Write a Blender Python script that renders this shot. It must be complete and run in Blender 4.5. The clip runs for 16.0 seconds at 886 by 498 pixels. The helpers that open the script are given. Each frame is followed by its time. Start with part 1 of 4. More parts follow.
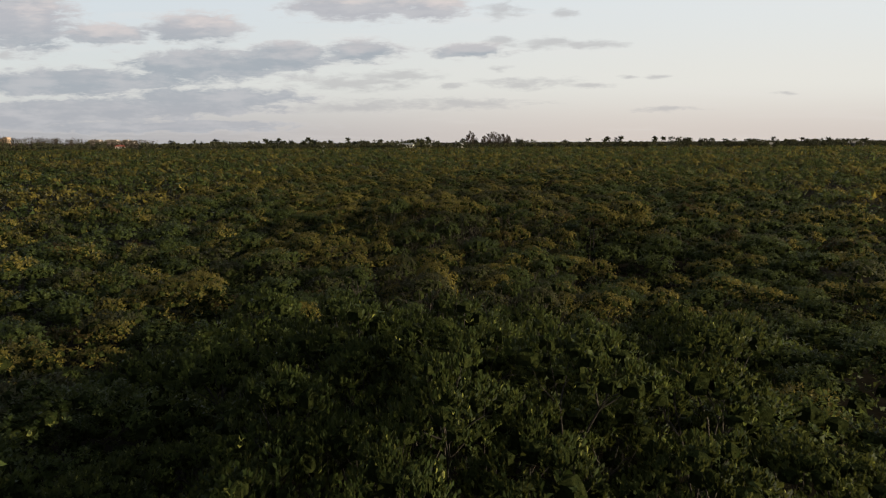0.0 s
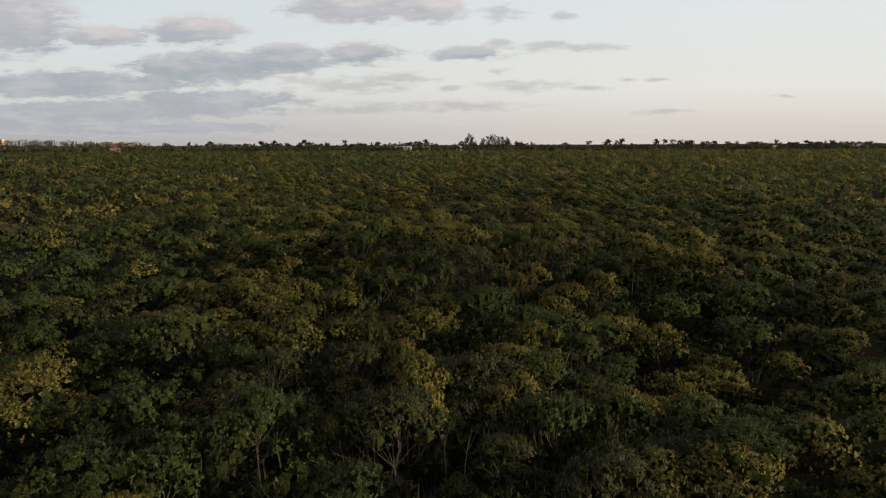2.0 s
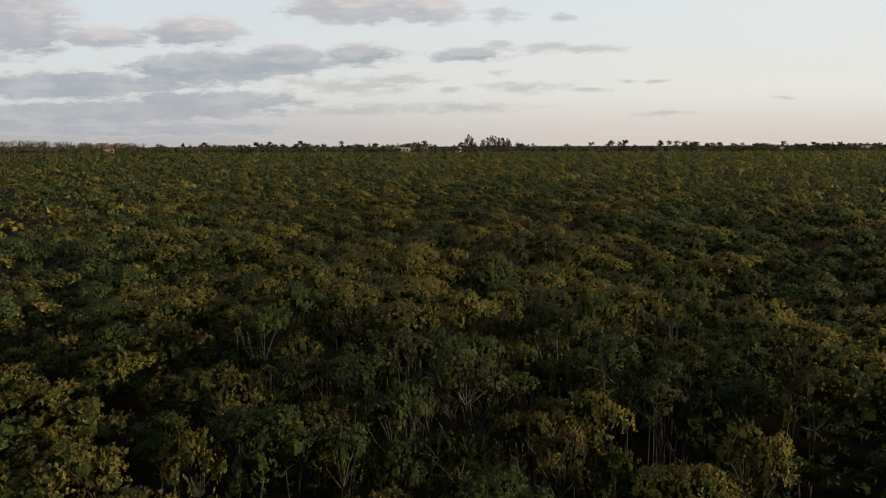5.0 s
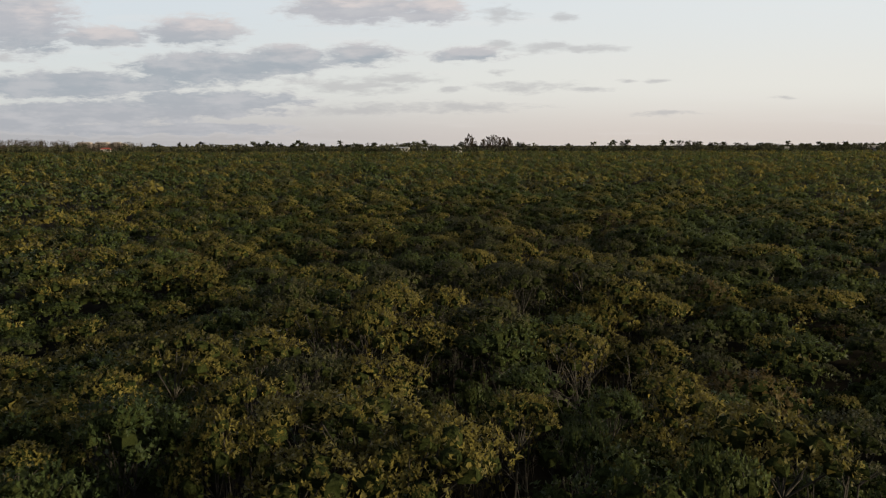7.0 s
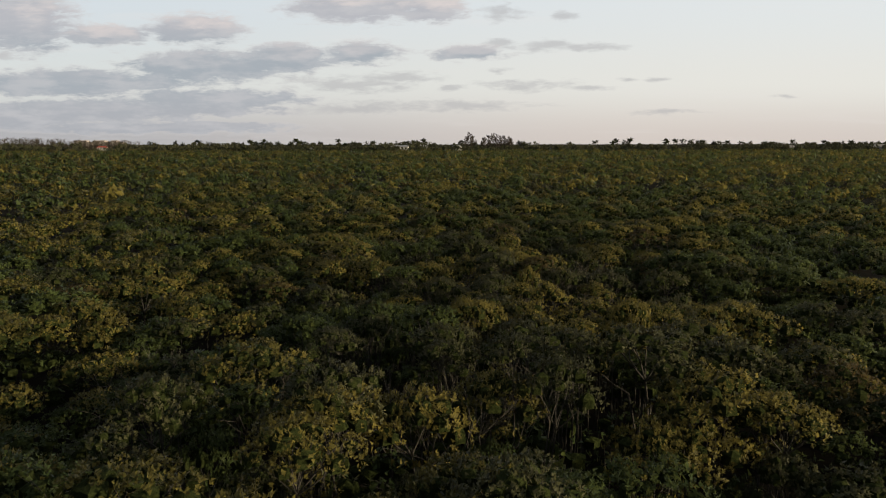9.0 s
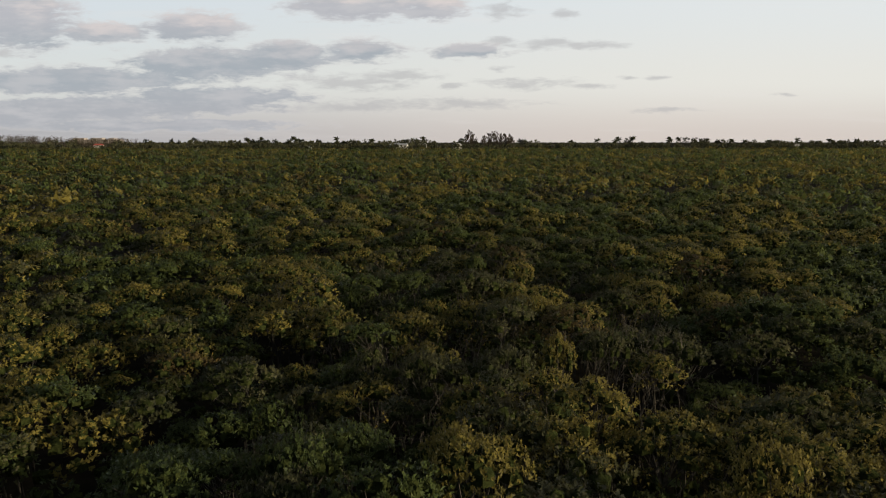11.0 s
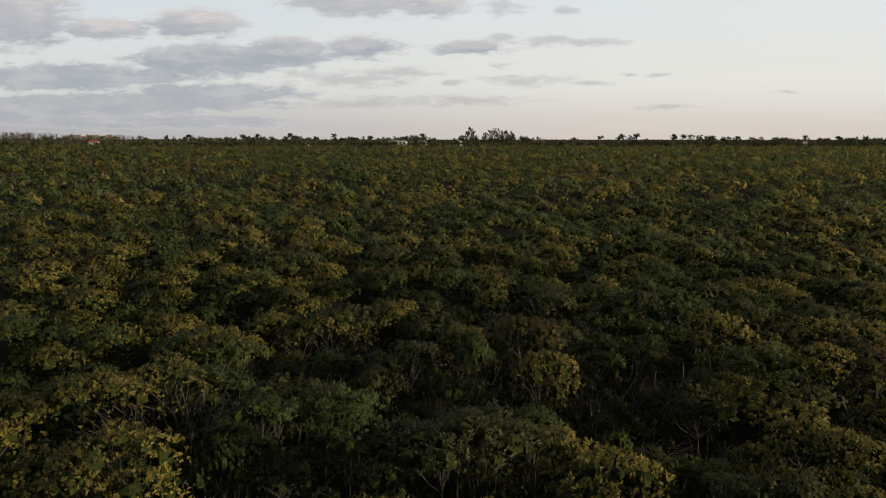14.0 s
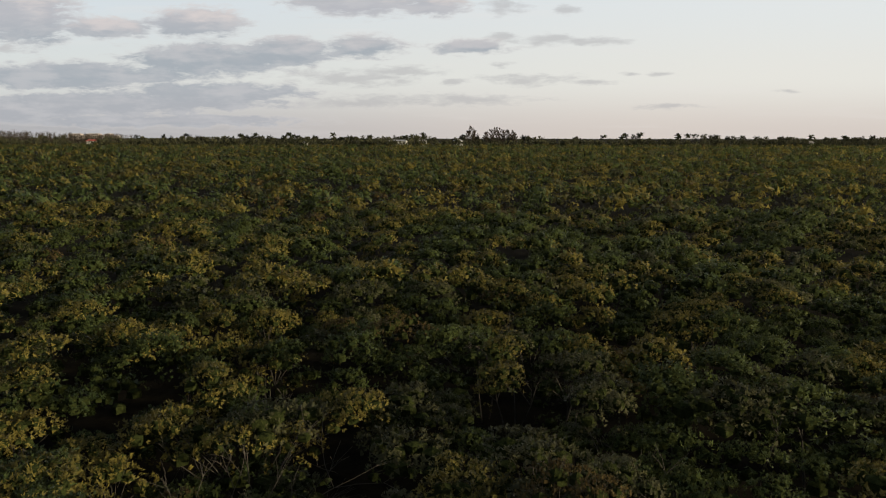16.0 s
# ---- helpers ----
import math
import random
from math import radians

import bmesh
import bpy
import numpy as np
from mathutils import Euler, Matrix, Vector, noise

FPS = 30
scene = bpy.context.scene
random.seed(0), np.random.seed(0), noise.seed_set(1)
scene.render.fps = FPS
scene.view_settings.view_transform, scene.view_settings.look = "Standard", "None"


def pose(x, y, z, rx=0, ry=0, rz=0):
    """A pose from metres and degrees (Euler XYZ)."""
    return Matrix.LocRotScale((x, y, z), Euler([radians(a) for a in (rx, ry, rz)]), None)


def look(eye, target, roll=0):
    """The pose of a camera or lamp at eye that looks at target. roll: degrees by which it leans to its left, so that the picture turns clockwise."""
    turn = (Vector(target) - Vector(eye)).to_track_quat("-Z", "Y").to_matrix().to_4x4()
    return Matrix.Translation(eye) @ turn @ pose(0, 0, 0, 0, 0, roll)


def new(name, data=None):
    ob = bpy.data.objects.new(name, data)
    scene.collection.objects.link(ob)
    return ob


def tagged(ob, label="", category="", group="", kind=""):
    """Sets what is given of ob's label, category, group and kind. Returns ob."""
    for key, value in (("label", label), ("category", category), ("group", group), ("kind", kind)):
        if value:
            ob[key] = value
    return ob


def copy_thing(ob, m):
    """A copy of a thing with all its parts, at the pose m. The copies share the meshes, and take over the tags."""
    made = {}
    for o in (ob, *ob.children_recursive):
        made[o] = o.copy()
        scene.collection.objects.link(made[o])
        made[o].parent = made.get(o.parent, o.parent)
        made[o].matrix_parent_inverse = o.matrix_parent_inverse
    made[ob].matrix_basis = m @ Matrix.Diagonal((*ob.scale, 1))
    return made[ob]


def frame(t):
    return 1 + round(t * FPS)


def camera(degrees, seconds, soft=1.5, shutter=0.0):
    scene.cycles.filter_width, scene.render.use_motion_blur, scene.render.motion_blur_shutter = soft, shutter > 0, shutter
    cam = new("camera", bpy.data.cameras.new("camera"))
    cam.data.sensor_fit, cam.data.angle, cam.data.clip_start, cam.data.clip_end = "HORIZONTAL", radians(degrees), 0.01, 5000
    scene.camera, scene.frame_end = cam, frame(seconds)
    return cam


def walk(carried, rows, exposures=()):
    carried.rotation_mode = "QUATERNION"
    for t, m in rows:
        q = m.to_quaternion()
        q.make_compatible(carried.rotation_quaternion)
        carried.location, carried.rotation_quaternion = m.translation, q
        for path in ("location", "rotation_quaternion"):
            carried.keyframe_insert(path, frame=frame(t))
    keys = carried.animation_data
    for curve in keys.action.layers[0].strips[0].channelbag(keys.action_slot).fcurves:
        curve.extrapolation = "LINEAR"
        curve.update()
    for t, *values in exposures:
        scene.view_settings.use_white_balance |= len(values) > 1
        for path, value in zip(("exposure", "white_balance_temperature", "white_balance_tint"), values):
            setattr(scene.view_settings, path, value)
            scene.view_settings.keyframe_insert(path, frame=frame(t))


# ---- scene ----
cam = camera(64.0, 16.0, soft=1.1, shutter=0.1)
METRES, EYE, TILT, LEAN, TURN = 72.0, 9.22, -0.3, -1.5, 0.0
ROWS = [
    (0.0, 0.0, 0.0, 0.0, -0.26, -8.34, 1.79),
    (0.5, 0.0014, 0.037, 0.0006, -0.29, -8.29, 1.76),
    (1.0, 0.003, 0.0739, 0.0014, -0.32, -8.24, 1.75),
    (1.5, 0.0044, 0.11, 0.0021, -0.34, -8.2, 1.75),
    (2.0, 0.006, 0.1459, 0.0027, -0.36, -8.15, 1.73),
    (2.5, 0.0078, 0.1813, 0.003, -0.38, -8.12, 1.71),
    (3.0, 0.0095, 0.2163, 0.0032, -0.39, -8.09, 1.7),
    (3.5, 0.0114, 0.251, 0.0032, -0.39, -8.06, 1.72),
    (4.0, 0.0134, 0.2856, 0.0032, -0.38, -8.04, 1.72),
    (6.5, 0.022, 0.44, 0.0013, -0.35, -8.04, 1.64),
    (7.0, 0.0238, 0.471, 0.0013, -0.34, -8.07, 1.64),
    (7.5, 0.0254, 0.5018, 0.0014, -0.33, -8.1, 1.63),
    (8.0, 0.0269, 0.5325, 0.0019, -0.34, -8.14, 1.61),
    (8.5, 0.0284, 0.5631, 0.0021, -0.33, -8.16, 1.57),
    (9.0, 0.0298, 0.5938, 0.0025, -0.33, -8.19, 1.59),
    (9.5, 0.0312, 0.6243, 0.0029, -0.32, -8.23, 1.59),
    (10.0, 0.0328, 0.6547, 0.0034, -0.31, -8.26, 1.57),
    (12.5, 0.0404, 0.8, 0.0041, -0.3, -8.48, 1.49),
    (13.0, 0.042, 0.8288, 0.0044, -0.28, -8.51, 1.48),
    (13.5, 0.0434, 0.8573, 0.0047, -0.27, -8.55, 1.48),
    (14.0, 0.0448, 0.8856, 0.0052, -0.25, -8.58, 1.47),
    (14.5, 0.0461, 0.914, 0.0056, -0.22, -8.61, 1.44),
    (15.0, 0.0476, 0.9422, 0.006, -0.21, -8.63, 1.46),
    (15.5, 0.049, 0.9704, 0.0065, -0.2, -8.65, 1.43),
    (16.0, 0.0504, 0.9986, 0.0068, -0.17, -8.65, 1.43),
]
walk(cam, [(t, pose(0, 0, EYE, TILT, LEAN, TURN) @ pose(METRES * x, METRES * y, METRES * z, 90 + pitch, roll, yaw)) for t, x, y, z, yaw, pitch, roll in ROWS])

# ---- world: veiled evening sky with cloud banks, low sun behind the flight ----
SUN_ELEV, SUN_AZ = 15.0, 110.0          # degrees; azimuth clockwise from +y
BANKS = [
    (-0.566, 0.1703, 0.068, 0.0462), (-0.454, 0.1470, 0.057, 0.0135), (-0.332, 0.1549, 0.064, 0.0191),
    (-0.113, 0.1861, 0.092, 0.0223), (-0.007, 0.1814, 0.049, 0.0175), (-0.315, 0.1046, 0.112, 0.0215),
    (-0.209, 0.1148, 0.060, 0.0191), (-0.520, 0.0825, 0.159, 0.0175), (-0.110, 0.1228, 0.054, 0.0151),
    (0.040, 0.1224, 0.051, 0.0104), (-0.50, 0.0830, 0.19, 0.0125),
    (-0.317, 0.0595, 0.124, 0.0151), (-0.44, 0.048, 0.22, 0.0120), (-0.482, 0.0435, 0.159, 0.0151), (-0.582, 0.0369, 0.088, 0.0159), (-0.40, 0.022, 0.20, 0.0085),
]
WISPS = [
    (-0.120, 0.0813, 0.089, 0.0135), (-0.058, 0.0902, 0.060, 0.0088), (-0.113, 0.0476, 0.112, 0.0080), (0.028, 0.0517, 0.096, 0.0072), (-0.482, 0.0149, 0.215, 0.0072),
    (0.085, 0.1753, 0.027, 0.0112), (0.166, 0.1721, 0.022, 0.0080), (0.142, 0.1319, 0.053, 0.0080),
    (0.211, 0.1302, 0.045, 0.0056), (0.089, 0.1365, 0.029, 0.0048), (0.118, 0.0797, 0.064, 0.0080),
    (0.200, 0.0756, 0.040, 0.0040), (0.016, 0.0762, 0.019, 0.0048), (0.085, 0.0988, 0.016, 0.0040),
    (0.261, 0.0876, 0.014, 0.0032), (0.307, 0.0860, 0.021, 0.0032), (0.313, 0.0422, 0.048, 0.0040),
    (0.474, 0.0625, 0.024, 0.0032), (-0.594, 0.1198, 0.016, 0.0088),
]


class Net:
    """A short hand for node trees."""

    def __init__(self, tree):
        self.t = tree

    def add(self, kind):
        return self.t.nodes.new(kind)

    def put(self, socket, value):
        if isinstance(value, bpy.types.NodeSocket):
            self.t.links.new(value, socket)
        elif value is not None:
            socket.default_value = value

    def math(self, op, a, b=None, c=None, clamp=False):
        n = self.add("ShaderNodeMath")
        n.operation, n.use_clamp = op, clamp
        for s, v in zip(n.inputs, (a, b, c)):
            self.put(s, v)
        return n.outputs[0]

    def vec(self, op, a, b=None):
        n = self.add("ShaderNodeVectorMath")
        n.operation = op
        self.put(n.inputs[0], a)
        self.put(n.inputs[1], b)
        return n.outputs["Value"] if op == "LENGTH" else n.outputs[0]

    def mix(self, f, a, b, blend="MIX"):
        n = self.add("ShaderNodeMix")
        n.data_type, n.blend_type = "RGBA", blend
        self.put(n.inputs[0], f)
        self.put(n.inputs[6], a)
        self.put(n.inputs[7], b)
        return n.outputs[2]

    def ramp(self, x, low, high, a=0.0, b=1.0, smooth=True):
        n = self.add("ShaderNodeMapRange")
        n.interpolation_type = "SMOOTHSTEP" if smooth else "LINEAR"
        for s, v in zip(n.inputs, (x, low, high, a, b)):
            self.put(s, v)
        return n.outputs[0]

    def noise(self, vector, scale, detail=4.0, rough=0.55, distortion=0.0):
        n = self.add("ShaderNodeTexNoise")
        self.put(n.inputs["Vector"], vector)
        n.inputs["Scale"].default_value, n.inputs["Detail"].default_value = scale, detail
        n.inputs["Roughness"].default_value, n.inputs["Distortion"].default_value = rough, distortion
        return n.outputs[0]


def make_world():
    w = bpy.data.worlds.new("evening_sky")
    scene.world = w
    w.use_nodes = True
    w.node_tree.nodes.clear()
    k = Net(w.node_tree)
    sky = k.add("ShaderNodeTexSky")
    sky.sky_type, sky.sun_disc = "NISHITA", False
    sky.sun_elevation, sky.sun_rotation = radians(SUN_ELEV), radians(SUN_AZ)
    sky.air_density, sky.dust_density, sky.ozone_density = 1.2, 2.5, 1.5
    way = k.add("ShaderNodeTexCoord").outputs["Generated"]
    sep = k.add("ShaderNodeSeparateXYZ")
    k.put(sep.inputs[0], way)
    x, y, z = sep.outputs
    ahead = k.math("MAXIMUM", y, 0.05)
    u, v = k.math("DIVIDE", x, ahead), k.math("DIVIDE", z, ahead)
    front = k.ramp(y, 0.1, 0.35)
    # thin veil: pinkish at the horizon, pale blue-grey above, whiter to the right
    low = k.mix(k.ramp(u, -0.65, 0.35), (0.42, 0.425, 0.46, 1), (0.66, 0.60, 0.57, 1))
    mid = k.mix(k.ramp(u, -0.6, 0.5), (0.66, 0.69, 0.70, 1), (0.77, 0.765, 0.74, 1))
    top = k.mix(k.ramp(u, -0.6, 0.6), (0.64, 0.70, 0.76, 1), (0.74, 0.775, 0.80, 1))
    veil = k.mix(k.ramp(v, 0.0, 0.085), low, mid)
    veil = k.mix(k.ramp(v, 0.07, 0.2), veil, top)
    zenith = k.ramp(z, 0.18, 0.6)
    veil = k.mix(zenith, veil, (0.40, 0.44, 0.49, 1))
    nish = k.mix(1.0, sky.outputs[0], (0.012, 0.012, 0.012, 1), "MULTIPLY")
    base = k.mix(1.0, k.mix(1.0, veil, (0.99, 0.98, 0.955, 1), "MULTIPLY"), nish, "ADD")
    # dusk behind the flight
    base = k.mix(1.0, base, k.mix(k.ramp(y, -0.15, 0.7), (0.24, 0.26, 0.30, 1), (1, 1, 1, 1)), "MULTIPLY")
    # streaks of thin cirrus
    comb = k.add("ShaderNodeCombineXYZ")
    k.put(comb.inputs[0], u)
    k.put(comb.inputs[1], k.math("MULTIPLY", v, 3.6))
    p = comb.outputs[0]
    flat = k.add("ShaderNodeCombineXYZ")
    k.put(flat.inputs[0], u)
    k.put(flat.inputs[1], k.math("MULTIPLY", v, 12.0))
    streak = k.ramp(k.noise(flat.outputs[0], 4.0, 5.0, 0.6, 0.3), 0.5, 0.75)
    base = k.mix(k.math("MULTIPLY", streak, k.math("MULTIPLY", front, 0.22)), base, (0.80, 0.765, 0.74, 1))
    # cloud banks and wisps: soft ellipses broken up by noise
    puff = k.math("SUBTRACT", k.noise(p, 30.0, 8.0, 0.62, 0.3), 0.5)
    warp = k.math("SUBTRACT", k.noise(p, 12.0, 4.0, 0.55), 0.5)
    warp2 = k.math("SUBTRACT", k.noise(k.vec("ADD", p, (3.1, 1.7, 0.0)), 16.0, 4.0, 0.55), 0.5)
    plain = k.add("ShaderNodeCombineXYZ")
    k.put(plain.inputs[0], k.math("ADD", u, k.math("MULTIPLY", warp, 0.06)))
    k.put(plain.inputs[1], k.math("ADD", v, k.math("MULTIPLY", warp2, 0.016)))

    def field(rows, lift=0.0):
        best = None
        for cu, cv, a, b in rows:
            d = k.vec("MULTIPLY", k.vec("SUBTRACT", plain.outputs[0], (cu - lift, cv - lift, 0)), (1 / a, 1 / b, 0))
            f = k.math("SUBTRACT", 1.0, k.vec("LENGTH", d))
            best = f if best is None else k.math("SMOOTH_MAX", best, f, 0.15)
        return best

    whole = field(BANKS)
    heavy = k.math("ADD", whole, k.math("MULTIPLY", puff, 1.7))
    thin = k.math("ADD", field(WISPS), k.math("MULTIPLY", puff, 3.0))
    heavy_a = k.math("MULTIPLY", k.ramp(heavy, -0.38, 0.28), front)
    thin_a = k.math("MULTIPLY", k.math("MULTIPLY", k.ramp(thin, -0.35, 0.9), front), 0.6)
    lit = k.math("ADD", k.math("SUBTRACT", whole, field(BANKS, 0.009)), k.math("MULTIPLY", puff, 1.3))
    blush = k.mix(k.ramp(v, 0.10, 0.18), (0.60, 0.575, 0.585, 1), (0.73, 0.655, 0.63, 1))
    body = k.mix(k.ramp(v, 0.03, 0.09), (0.42, 0.435, 0.47, 1), (0.365, 0.405, 0.45, 1))
    body = k.mix(k.ramp(v, 0.125, 0.17), body, (0.47, 0.475, 0.51, 1))
    body = k.mix(k.math("MULTIPLY", k.ramp(k.noise(p, 15.0, 5.0, 0.6), 0.42, 0.66), 0.5), body, (0.58, 0.575, 0.59, 1))
    cloud = k.mix(k.math("MULTIPLY", k.ramp(lit, -0.05, 0.85), k.ramp(v, 0.08, 0.18, 0.2, 1.0)), body, blush)
    cloud = k.mix(k.ramp(heavy, -0.38, 0.22), (0.68, 0.645, 0.63, 1), cloud)
    base = k.mix(thin_a, base, (0.46, 0.455, 0.465, 1))
    base = k.mix(k.math("MULTIPLY", heavy_a, 0.92), base, cloud)
    bg = k.add("ShaderNodeBackground")
    k.put(bg.inputs[0], base)
    bg.inputs[1].default_value = 1.0
    k.put(k.add("ShaderNodeOutputWorld").inputs[0], bg.outputs[0])


make_world()
sun = new("sun", bpy.data.lights.new("sun", "SUN"))
sun.data.energy, sun.data.angle, sun.data.color = 5.0, radians(3.0), (1.0, 0.85, 0.58)
_az, _el = radians(SUN_AZ), radians(SUN_ELEV)
sun.matrix_world = look((60 * math.sin(_az), 60 * math.cos(_az), 60 * math.tan(_el)), (0, 0, 0))
scene.view_settings.exposure = 0.0


# ---- materials ----
def material(name):
    m = bpy.data.materials.new(name)
    m.use_nodes = True
    m.node_tree.nodes.clear()
    k = Net(m.node_tree)
    out = k.add("ShaderNodeOutputMaterial")
    b = k.add("ShaderNodeBsdfPrincipled")
    k.put(out.inputs[0], b.outputs[0])
    return m, k, b, out


def leaf_material(name, dark, light, tip, rough=0.5, through_light=0.22, tuft=0.68, sparkle=0.3):
    """Leathery leaves: each leaf its own shade, and a slower drift from shrub to shrub."""
    m, k, b, out = material(name)
    place = k.add("ShaderNodeNewGeometry")
    own = place.outputs["Random Per Island"]
    tree = k.add("ShaderNodeObjectInfo").outputs["Random"]
    drift = k.noise(place.outputs["Position"], 0.55, 2.0, 0.5)
    spot = k.noise(place.outputs["Position"], 16.0, 3.0, 0.7)
    f = k.math("ADD", k.math("MULTIPLY", own, 0.18), k.math("ADD", k.math("MULTIPLY", tree, 0.15), k.math("MULTIPLY", k.ramp(drift, 0.35, 0.65), 0.67)), clamp=True)
    c = k.mix(f, (*dark, 1), (*light, 1))
    c = k.mix(k.ramp(own, 0.92, 0.99, 0.0, sparkle), c, (*tip, 1))
    c = k.mix(k.ramp(spot, 0.42, 0.62, 0.4, 0.0), c, (dark[0] * 0.8, dark[1] * 0.7, dark[2] * 0.8, 1))
    k.put(b.inputs["Base Color"], c)
    b.inputs["Roughness"].default_value = rough
    b.inputs["Specular IOR Level"].default_value = 0.09
    if tuft:
        # leaves bend with the rounded tuft that they sit on
        at = k.add("ShaderNodeAttribute")
        at.attribute_name = "tuft"
        turn = k.add("ShaderNodeVectorTransform")
        turn.vector_type, turn.convert_from, turn.convert_to = "NORMAL", "OBJECT", "WORLD"
        k.put(turn.inputs[0], at.outputs["Vector"])
        flat = k.vec("SCALE", place.outputs["Normal"])
        flat.node.inputs["Scale"].default_value = 1.0 - tuft
        lobe = k.vec("SCALE", turn.outputs[0])
        lobe.node.inputs["Scale"].default_value = tuft
        bent = k.vec("NORMALIZE", k.vec("ADD", flat, lobe))
        k.put(b.inputs["Normal"], bent)
    tr = k.add("ShaderNodeBsdfTranslucent")
    k.put(tr.inputs[0], k.mix(0.5, c, (*tip, 1)))
    mx = k.add("ShaderNodeMixShader")
    mx.inputs[0].default_value = through_light
    k.put(mx.inputs[1], b.outputs[0])
    k.put(mx.inputs[2], tr.outputs[0])
    k.put(out.inputs[0], mx.outputs[0])
    return m


def rough_material(name, a, b_, scale, rough=0.9, bump=0.4, fine=6.0):
    """Two-tone surface with coarse blotches, fine grain and relief."""
    m, k, b, out = material(name)
    place = k.add("ShaderNodeNewGeometry").outputs["Position"]
    big, small = k.noise(place, scale, 4.0), k.noise(place, scale * fine, 5.0, 0.65)
    f = k.math("ADD", k.math("MULTIPLY", big, 0.6), k.math("MULTIPLY", small, 0.4))
    k.put(b.inputs["Base Color"], k.mix(k.ramp(f, 0.35, 0.65), (*a, 1), (*b_, 1)))
    b.inputs["Roughness"].default_value = rough
    b.inputs["Specular IOR Level"].default_value = 0.2
    n = k.add("ShaderNodeBump")
    n.inputs["Strength"].default_value, n.inputs["Distance"].default_value = bump, 0.02
    k.put(n.inputs["Height"], small)
    k.put(b.inputs["Normal"], n.outputs[0])
    return m


GREEN = leaf_material("mangrove_leaf", (0.027, 0.043, 0.015), (0.083, 0.107, 0.030), (0.23, 0.24, 0.07))
TUFT = leaf_material("tuft_leaf", (0.018, 0.030, 0.009), (0.078, 0.104, 0.025), (0.34, 0.35, 0.085), sparkle=0.9)
# golden leaves; the sunlit warmth of crown tops is partly in this colour
GOLD = leaf_material("golden_leaf", (0.066, 0.062, 0.017), (0.230, 0.186, 0.042), (0.42, 0.34, 0.09))
OLIVE = leaf_material("grey_olive_leaf", (0.038, 0.042, 0.019), (0.100, 0.096, 0.042), (0.16, 0.15, 0.07), 0.55)
RUSSET = leaf_material("russet_leaf", (0.048, 0.036, 0.014), (0.120, 0.086, 0.030), (0.18, 0.13, 0.05), 0.6)
BARK = rough_material("grey_bark", (0.03, 0.027, 0.022), (0.085, 0.074, 0.06), 5.0)
DEADWOOD = rough_material("bleached_deadwood", (0.055, 0.048, 0.040), (0.13, 0.115, 0.095), 6.0)
# dark fill for the crowns' hearts: inner shade put into the colour
INNER_SHADE = rough_material("inner_crown_shade", (0.014, 0.019, 0.006), (0.042, 0.050, 0.016), 14.0, 1.0, 0.8)
INNER_SHADE.node_tree.nodes["Principled BSDF"].inputs["Specular IOR Level"].default_value = 0.02
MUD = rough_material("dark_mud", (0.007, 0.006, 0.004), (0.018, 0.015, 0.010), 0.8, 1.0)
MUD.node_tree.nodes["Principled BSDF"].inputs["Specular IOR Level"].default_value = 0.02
# skyline leaves lightened: aerial haze is put into their colour
FAR_LEAF = leaf_material("hazed_belt_leaf", (0.048, 0.052, 0.026), (0.09, 0.088, 0.045), (0.12, 0.11, 0.06), 0.6, 0.25, 0.4)
PINE_LEAF = leaf_material("casuarina_needles", (0.075, 0.060, 0.042), (0.125, 0.10, 0.07), (0.15, 0.12, 0.085), 0.7, 0.45, 0.0)
PALM_LEAF = leaf_material("palm_frond", (0.025, 0.033, 0.012), (0.060, 0.066, 0.022), (0.10, 0.09, 0.03), 0.5, 0.15, 0.0)
PALM_BARK = rough_material("palm_trunk_bark", (0.10, 0.085, 0.065), (0.20, 0.175, 0.14), 3.0)
STUCCO = rough_material("white_stucco", (0.50, 0.48, 0.45), (0.66, 0.64, 0.60), 0.6, 0.85, 0.1)
PEACH = rough_material("peach_stucco", (0.60, 0.42, 0.30), (0.72, 0.52, 0.38), 0.3, 0.85, 0.1)
CREAM = rough_material("cream_stucco", (0.42, 0.36, 0.33), (0.52, 0.46, 0.42), 0.3, 0.85, 0.1)
TIN = rough_material("pale_roof_sheet", (0.27, 0.27, 0.265), (0.38, 0.38, 0.37), 0.5, 0.5, 0.1)
RED_TILE = rough_material("red_roof_tile", (0.26, 0.055, 0.04), (0.38, 0.085, 0.06), 1.0, 0.7, 0.3)
GREY_TILE = rough_material("grey_roof_tile", (0.24, 0.22, 0.20), (0.36, 0.33, 0.30), 1.0, 0.7, 0.3)
GLASS = rough_material("dark_window_pane", (0.03, 0.035, 0.04), (0.05, 0.055, 0.06), 0.5, 0.12, 0.0)
POLE_WOOD = rough_material("weathered_pole", (0.30, 0.28, 0.25), (0.45, 0.42, 0.38), 2.0)


